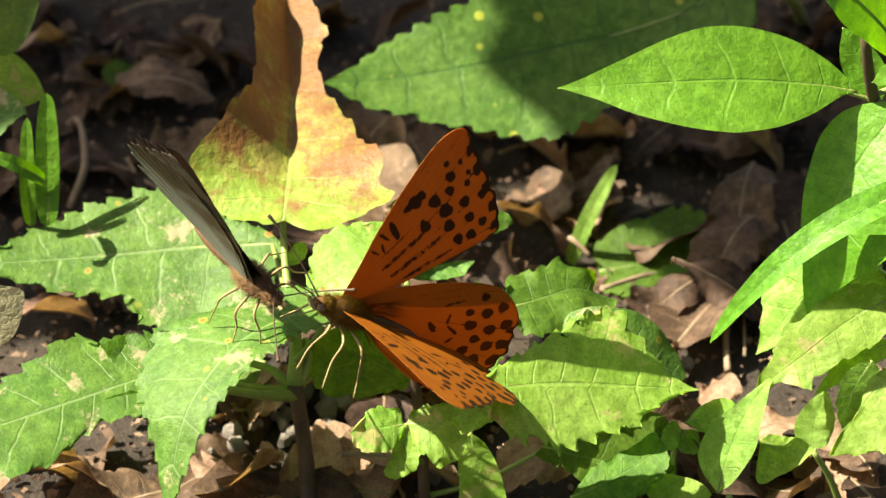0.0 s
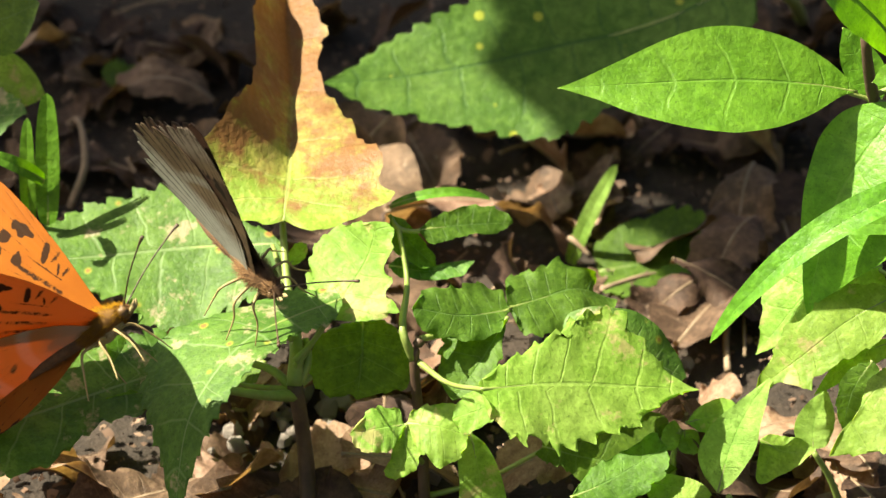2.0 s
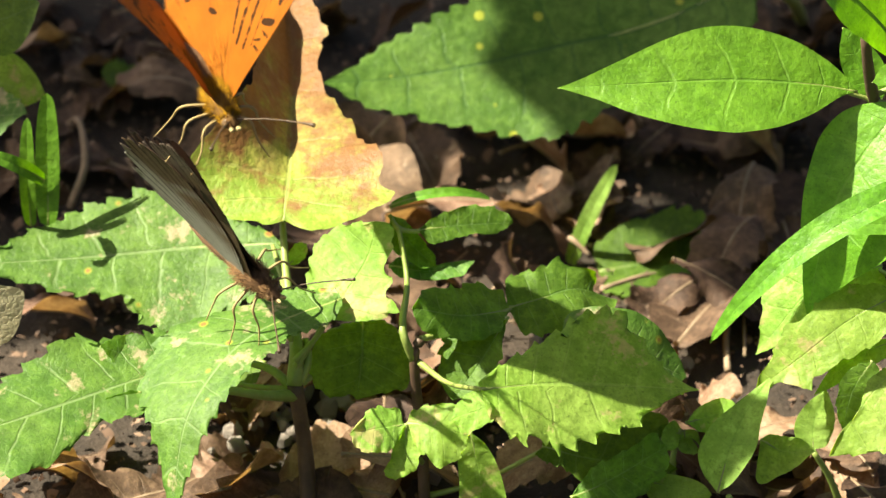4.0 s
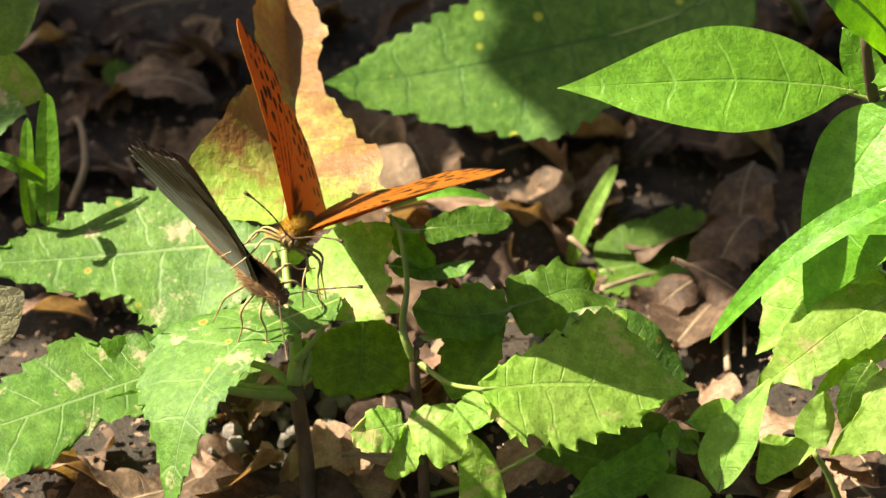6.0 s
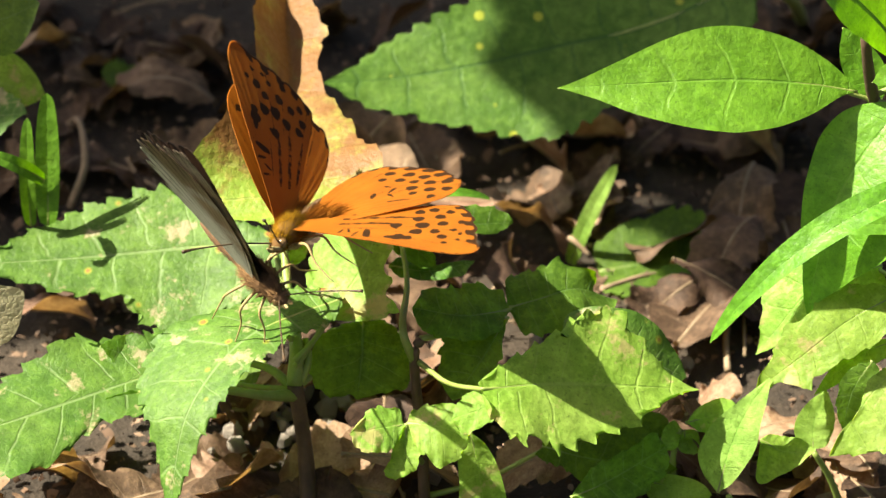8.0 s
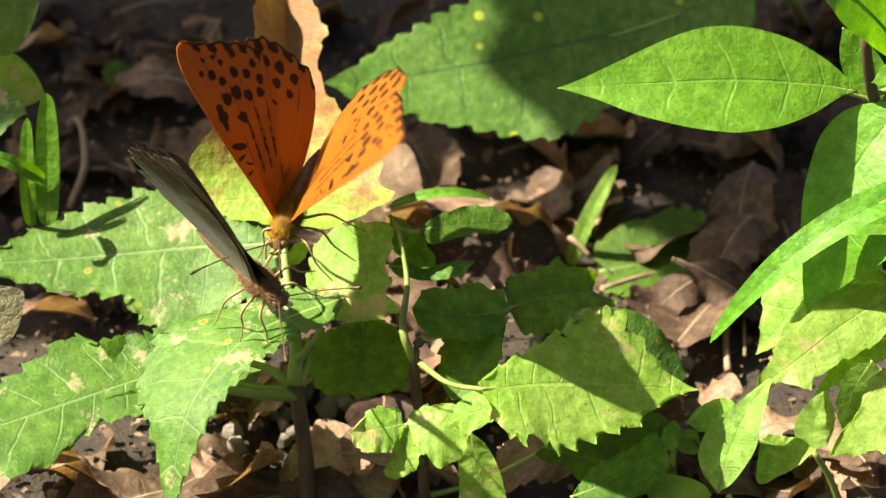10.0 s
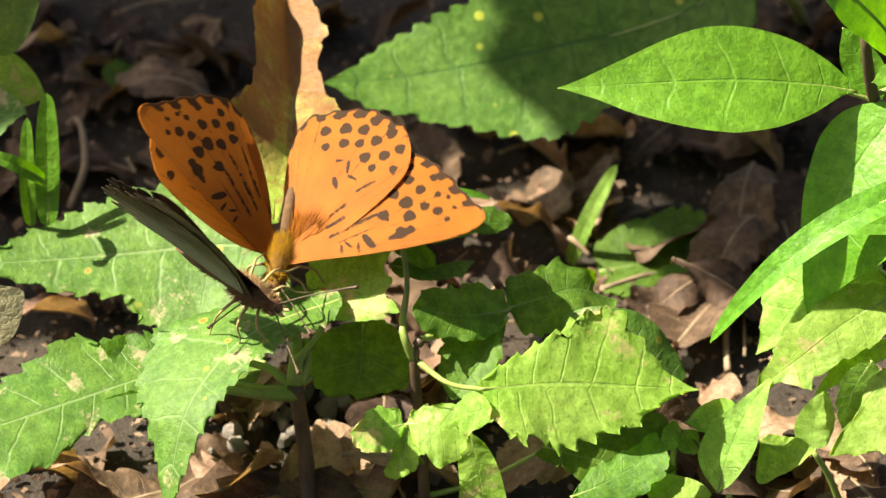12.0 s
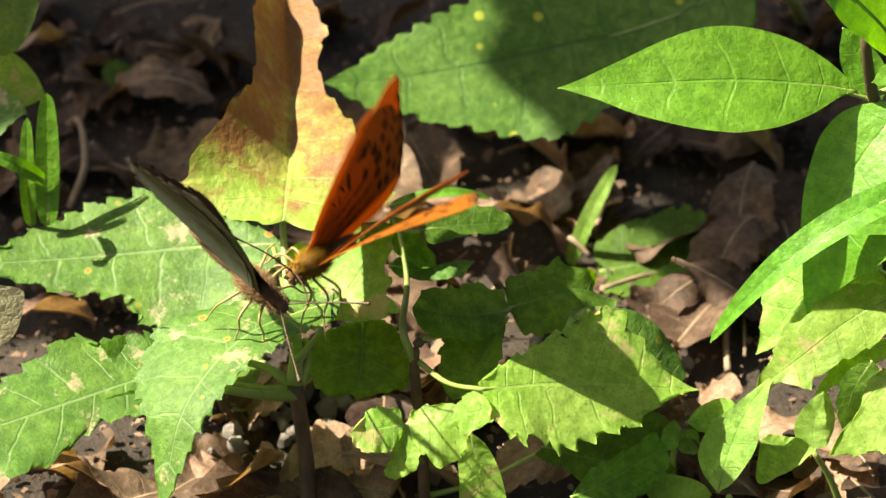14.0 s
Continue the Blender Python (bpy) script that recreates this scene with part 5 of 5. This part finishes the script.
# ---- what moves ----
# seconds, place of the thorax in millimetres, its turn in degrees, how far the left and right wings are raised,
# and how far the left fore- and hindwing and the right ones are swept to the front,
# and how much higher than the forewing the left and the right hindwing stand
def orange_flight():
    yield from (
        (0, (-16.4, -14.4, 52.3), (-8.5, -33.3, -162.0), 18, 75, -27, -12, -23, -30, 0, 14),
        (0.5, (-16.8, -13.3, 51.3), (-10.8, -31.0, -163.6), 21, 73, -27, -13, -27, -30, 0, 14),
        (0.6, (-15.4, -11.5, 47.5), (-57.7, -33.4, -169.3), 55, 64, -15, -1, -14, -5, 0, 1),
        (0.7, (-23.2, -27.3, 44.4), (24.9, -18.6, 135.6), -5, -19, -46, -13, -49, -13, 0, 0),
        (0.8, (-29.7, -23.8, 42.5), (21.8, -23.3, 139.0), -14, 5, -26, -13, -13, -13, 0, 0),
        (0.9, (-33.4, -25.7, 42.0), (5.1, -8.6, 135.7), -4, -11, -13, -13, -8, -13, 0, 0),
        (1, (-63.6, -23.1, 16.1), (-1.5, 7.8, -9.8), 91, 91, -22, -13, -22, -13, 0, 0),
        (1.1, (-59.8, -23.0, 14.3), (-1.9, 1.6, -11.0), 91, 91, -22, -13, -22, -13, 0, 0),
        (1.2, (-56.3, -22.6, 57.0), (25.3, -10.6, 35.2), 59, 82, -26, -13, -24, -13, 0, 0),
        (1.3, (-60.9, -18.3, 55.6), (21.0, -31.3, -0.7), 88, 77, -6, -13, -14, -13, 0, 0),
        (1.5, (-57.0, -18.5, 52.6), (2.3, -35.1, -1.3), 96, 63, -16, -24, -27, -35, 0, -1),
        (2, (-56.3, -19.4, 52.9), (-31.4, -38.8, 4.7), 79, 35, -29, -21, -31, -29, 0, -2),
        (2.5, (-56.8, -19.7, 52.3), (-30.0, -38.7, 5.5), 78, 37, -27, -21, -31, -29, 0, -1),
        (3, (-57.1, -19.7, 51.8), (-31.2, -38.2, 6.0), 78, 37, -28, -21, -32, -29, 0, -1),
        (3.2, (-57.3, -19.4, 51.3), (-29.7, -38.3, 4.7), 79, 37, -28, -21, -31, -29, 0, -1),
        (3.6, (-45.0, -12.0, 78.0), (0.0, 10.0, -30.0), 30, 40, -22, -13, -22, -13, 0, 0),
        (4.2, (-34.0, -8.0, 90.0), (0.0, 10.0, -80.0), 70, 60, -22, -13, -22, -13, 0, 0),
        (4.7, (-28.0, -3.0, 74.0), (0.0, 10.0, -95.0), 30, 50, -22, -13, -22, -13, 0, 0),
        (5.3, (-23.4, -3.6, 62.4), (-5.5, -11.7, -117.3), 86, 70, -7, 3, -10, 3, 3, 8),
        (5.5, (-28.6, -3.0, 59.6), (-9.9, -33.6, -93.2), 44, 46, -25, -8, -16, -10, 0, 6),
        (5.7, (-24.5, -4.6, 62.1), (-12.4, -19.1, -112.9), 54, 64, -3, -13, -11, -10, 13, 13),
        (6, (-24.7, -5.6, 62.5), (-22.7, -20.4, -98.4), 44, 49, -17, 2, -22, -19, -4, -1),
        (6.5, (-25.1, -2.3, 61.1), (-15.6, -21.4, -96.1), 52, 55, -18, -8, -21, -19, -1, 0),
        (7, (-25.0, -2.4, 61.1), (-11.8, -20.5, -96.4), 62, 64, -13, -7, -23, -21, 1, -1),
        (7.5, (-25.4, 0.2, 60.0), (-10.8, -23.3, -96.6), 65, 68, -39, -6, -22, -18, 4, 1),
        (7.7, (-26.2, -0.9, 61.6), (5.1, -18.2, -97.6), 46, 85, -17, -12, -16, -11, 6, -1),
        (8, (-25.7, 0.9, 58.5), (32.3, -7.2, -114.6), -24, 85, -13, -6, -46, 5, 4, -7),
        (8.2, (-23.6, 0.5, 60.9), (31.3, -7.9, -116.7), -17, 83, -14, 2, -30, 5, 4, -7),
        (8.8, (-27.0, -1.0, 60.0), (15.0, 12.0, -100.0), 40, 50, -22, -13, -22, -13, 0, 0),
        (9.6, (-27.0, -2.0, 60.0), (15.0, 12.0, -100.0), 70, 75, -22, -13, -22, -13, 0, 0),
        (10.3, (-25.9, 15.3, 49.7), (12.4, 25.1, -116.5), 12, 74, -17, -3, -40, 11, -3, -4),
        (10.5, (-28.1, 18.9, 41.3), (-7.3, -17.8, -102.0), 76, 98, -22, -8, -20, -8, -0, -0),
        (10.6, (-26.0, 10.8, 52.1), (8.8, 19.6, -104.1), -19, 53, -16, -14, -35, 11, -3, -4),
        (11, (-27.5, 14.7, 46.9), (13.6, 22.8, -108.4), 16, 71, -13, -10, -47, 11, 0, -4),
        (11.2, (-26.6, 6.6, 53.6), (8.3, 21.1, -106.7), 22, 67, -27, -9, -34, 12, -1, -5),
        (11.5, (-26.7, -7.2, 59.0), (0.8, 22.9, -101.2), -14, 34, -22, -15, -38, 13, 4, -5),
        (11.8, (-27.9, 13.9, 44.4), (17.3, 7.3, -104.3), 25, 77, -5, 4, -39, 15, 4, -5),
        (12, (-28.0, 8.9, 48.2), (1.4, 27.9, -98.2), 8, 47, -31, -13, -41, 17, 4, -5),
        (12.5, (-28.0, -4.2, 56.0), (2.6, 25.4, -102.2), -25, 35, -20, -16, -35, 18, 4, -5),
        (12.7, (-26.7, -3.8, 57.3), (-3.3, 25.1, -113.4), 26, 52, -14, -19, -30, 18, 4, -5),
        (13, (-27.2, -7.8, 58.0), (-14.5, 22.6, -104.2), 1, 25, -27, -18, -38, 18, 4, -5),
        (13.3, (-27.2, 1.6, 54.9), (-5.9, 23.9, -113.3), 33, 64, -16, -19, -32, 16, 4, -5),
        (13.5, (-28.3, 4.8, 50.4), (-0.4, 23.9, -104.8), 2, 51, -27, -17, -40, 15, 4, -5),
        (13.6, (-27.2, 5.0, 53.3), (-5.6, 20.3, -108.1), 11, 45, -20, -17, -30, 16, 4, -5),
        (13.8, (-24.0, 4.0, 54.7), (-14.9, 10.4, -123.3), 52, 59, -25, -6, -36, 18, 4, -7),
        (14, (-22.6, 0.6, 52.3), (-25.6, -9.1, -121.2), 60, 68, -17, -4, -58, -2, 10, 0),
    )


def grey_flight():
    yield from (
        (0, (-31.6, -4.4, 52.1), (28.0, 13.8, -46.0), 91, 91, -30, 10, -30, 10, 0, 0),
        (0.6, (-31.8, -4.4, 52.5), (28.5, 13.7, -45.3), 91, 91, -30, 10, -30, 10, 0, 0),
        (0.7, (-31.9, -4.8, 50.8), (28.9, 21.2, -42.3), 91, 91, -30, 10, -30, 10, 0, 0),
        (0.8, (-33.0, -3.9, 53.2), (23.4, 11.6, -52.8), 91, 91, -30, 10, -30, 10, 0, 0),
        (0.9, (-33.3, -5.0, 53.5), (31.7, 19.4, -38.5), 91, 91, -30, 10, -30, 10, 0, 0),
        (1, (-31.2, -4.2, 54.2), (21.7, 10.7, -48.2), 91, 91, -30, 2, -30, 2, 0, 0),
        (1.2, (-30.9, -4.5, 53.6), (24.5, 11.0, -44.2), 91, 91, -30, 2, -30, 2, 0, 0),
        (1.5, (-30.4, -4.3, 53.9), (21.2, 14.7, -47.6), 91, 91, -30, 2, -30, 2, 0, 0),
        (2, (-31.4, -4.3, 53.8), (21.7, 13.3, -47.3), 91, 91, -30, 2, -30, 2, 0, 0),
        (2.5, (-31.7, -4.3, 54.0), (22.5, 12.8, -46.5), 91, 91, -30, 2, -30, 2, 0, 0),
        (3, (-32.1, -4.3, 53.7), (22.7, 12.6, -46.2), 91, 91, -30, 2, -30, 2, 0, 0),
        (3.2, (-32.2, -4.5, 53.7), (24.1, 12.4, -44.4), 91, 91, -30, 2, -30, 2, 0, 0),
        (5.3, (-31.1, -4.4, 52.3), (28.8, 11.7, -45.6), 91, 91, -30, 10, -30, 10, 0, 0),
        (6, (-30.8, -4.6, 52.5), (29.6, 14.1, -43.6), 91, 91, -30, 10, -30, 10, 0, 0),
        (6.5, (-30.6, -4.4, 52.7), (28.0, 14.3, -45.8), 91, 91, -30, 10, -30, 10, 0, 0),
        (7.5, (-30.8, -4.4, 52.7), (28.2, 13.9, -45.8), 91, 91, -30, 10, -30, 10, 0, 0),
        (8, (-30.6, -4.4, 52.6), (27.5, 15.7, -46.0), 91, 91, -30, 10, -30, 10, 0, 0),
        (10.3, (-30.8, -4.5, 51.8), (30.1, 12.3, -43.5), 91, 91, -30, 10, -30, 10, 0, 0),
        (10.5, (-30.4, -4.6, 51.7), (30.9, 12.0, -42.5), 91, 91, -30, 10, -30, 10, 0, 0),
        (11, (-30.4, -4.6, 52.1), (31.2, 12.3, -41.8), 91, 91, -30, 10, -30, 10, 0, 0),
        (11.5, (-30.7, -4.9, 50.7), (33.9, 12.8, -38.0), 91, 91, -30, 10, -30, 10, 0, 0),
        (12, (-32.3, -5.3, 50.6), (37.4, 12.4, -33.5), 91, 91, -30, 10, -30, 10, 0, 0),
        (12.5, (-33.5, -6.0, 50.7), (41.7, 12.9, -24.7), 91, 91, -30, 10, -30, 10, 0, 0),
        (13, (-33.5, -5.9, 50.6), (41.9, 9.8, -25.4), 91, 91, -30, 10, -30, 10, 0, 0),
        (13.5, (-33.3, -6.3, 50.2), (43.2, 11.8, -20.8), 91, 91, -30, 10, -30, 10, 0, 0),
        (13.8, (-32.6, -5.9, 51.0), (40.6, 16.2, -26.1), 91, 91, -30, 10, -30, 10, 0, 0),
        (14, (-31.0, -5.3, 51.6), (34.9, 23.1, -35.2), 91, 91, -30, 10, -30, 10, 0, 0),
    )


def spread(wings, rows):
    for s, fw, hw in wings:
        for wing, x, z, k in ((fw, 0.8, 1.2, 3), (hw, -0.8, 0.8, 4)):
            keys = []
            for row in rows:
                raised = row[1 if s > 0 else 2] + (row[7 if s > 0 else 8] if wing == hw else 0)
                swept = row[k if s > 0 else k + 2]
                keys.append((row[0], Matrix.Translation(Vector((x, s * 1.1, z)) * MM) @ pose(0, 0, 0, s * raised, 0, 0) @ pose(0, 0, 0, 0, 0, -s * swept)))
            walk(wing, keys)


def motions():
    rest = PERCH.matrix_basis.copy()
    walk(PERCH, [(t, rest @ pose(0, 0, 0, roll, 0, yaw)) for t, roll, yaw in ((0.0, -1, -0.7), (0.6, -1, -0.7), (0.8, -2, -0.4), (1.0, 0, 0.8), (1.3, 1, 1.3), (2.0, 1.5, 1.6), (3.2, 1.5, 1.2), (4.5, 0.5, 0.4), (5.3, 0, 0), (8.0, 0, 0), (11.0, 0, -0.4), (14.0, -1, -2.2))])
    for (root, wings), flight in ((ORANGE, orange_flight), (GREY, grey_flight)):
        rows = list(flight())
        walk(root, [(t, pose(*(c * MM for c in p), *turn)) for t, p, turn, *_ in rows])
        spread(wings, [(row[0], *row[3:]) for row in rows])


motions()
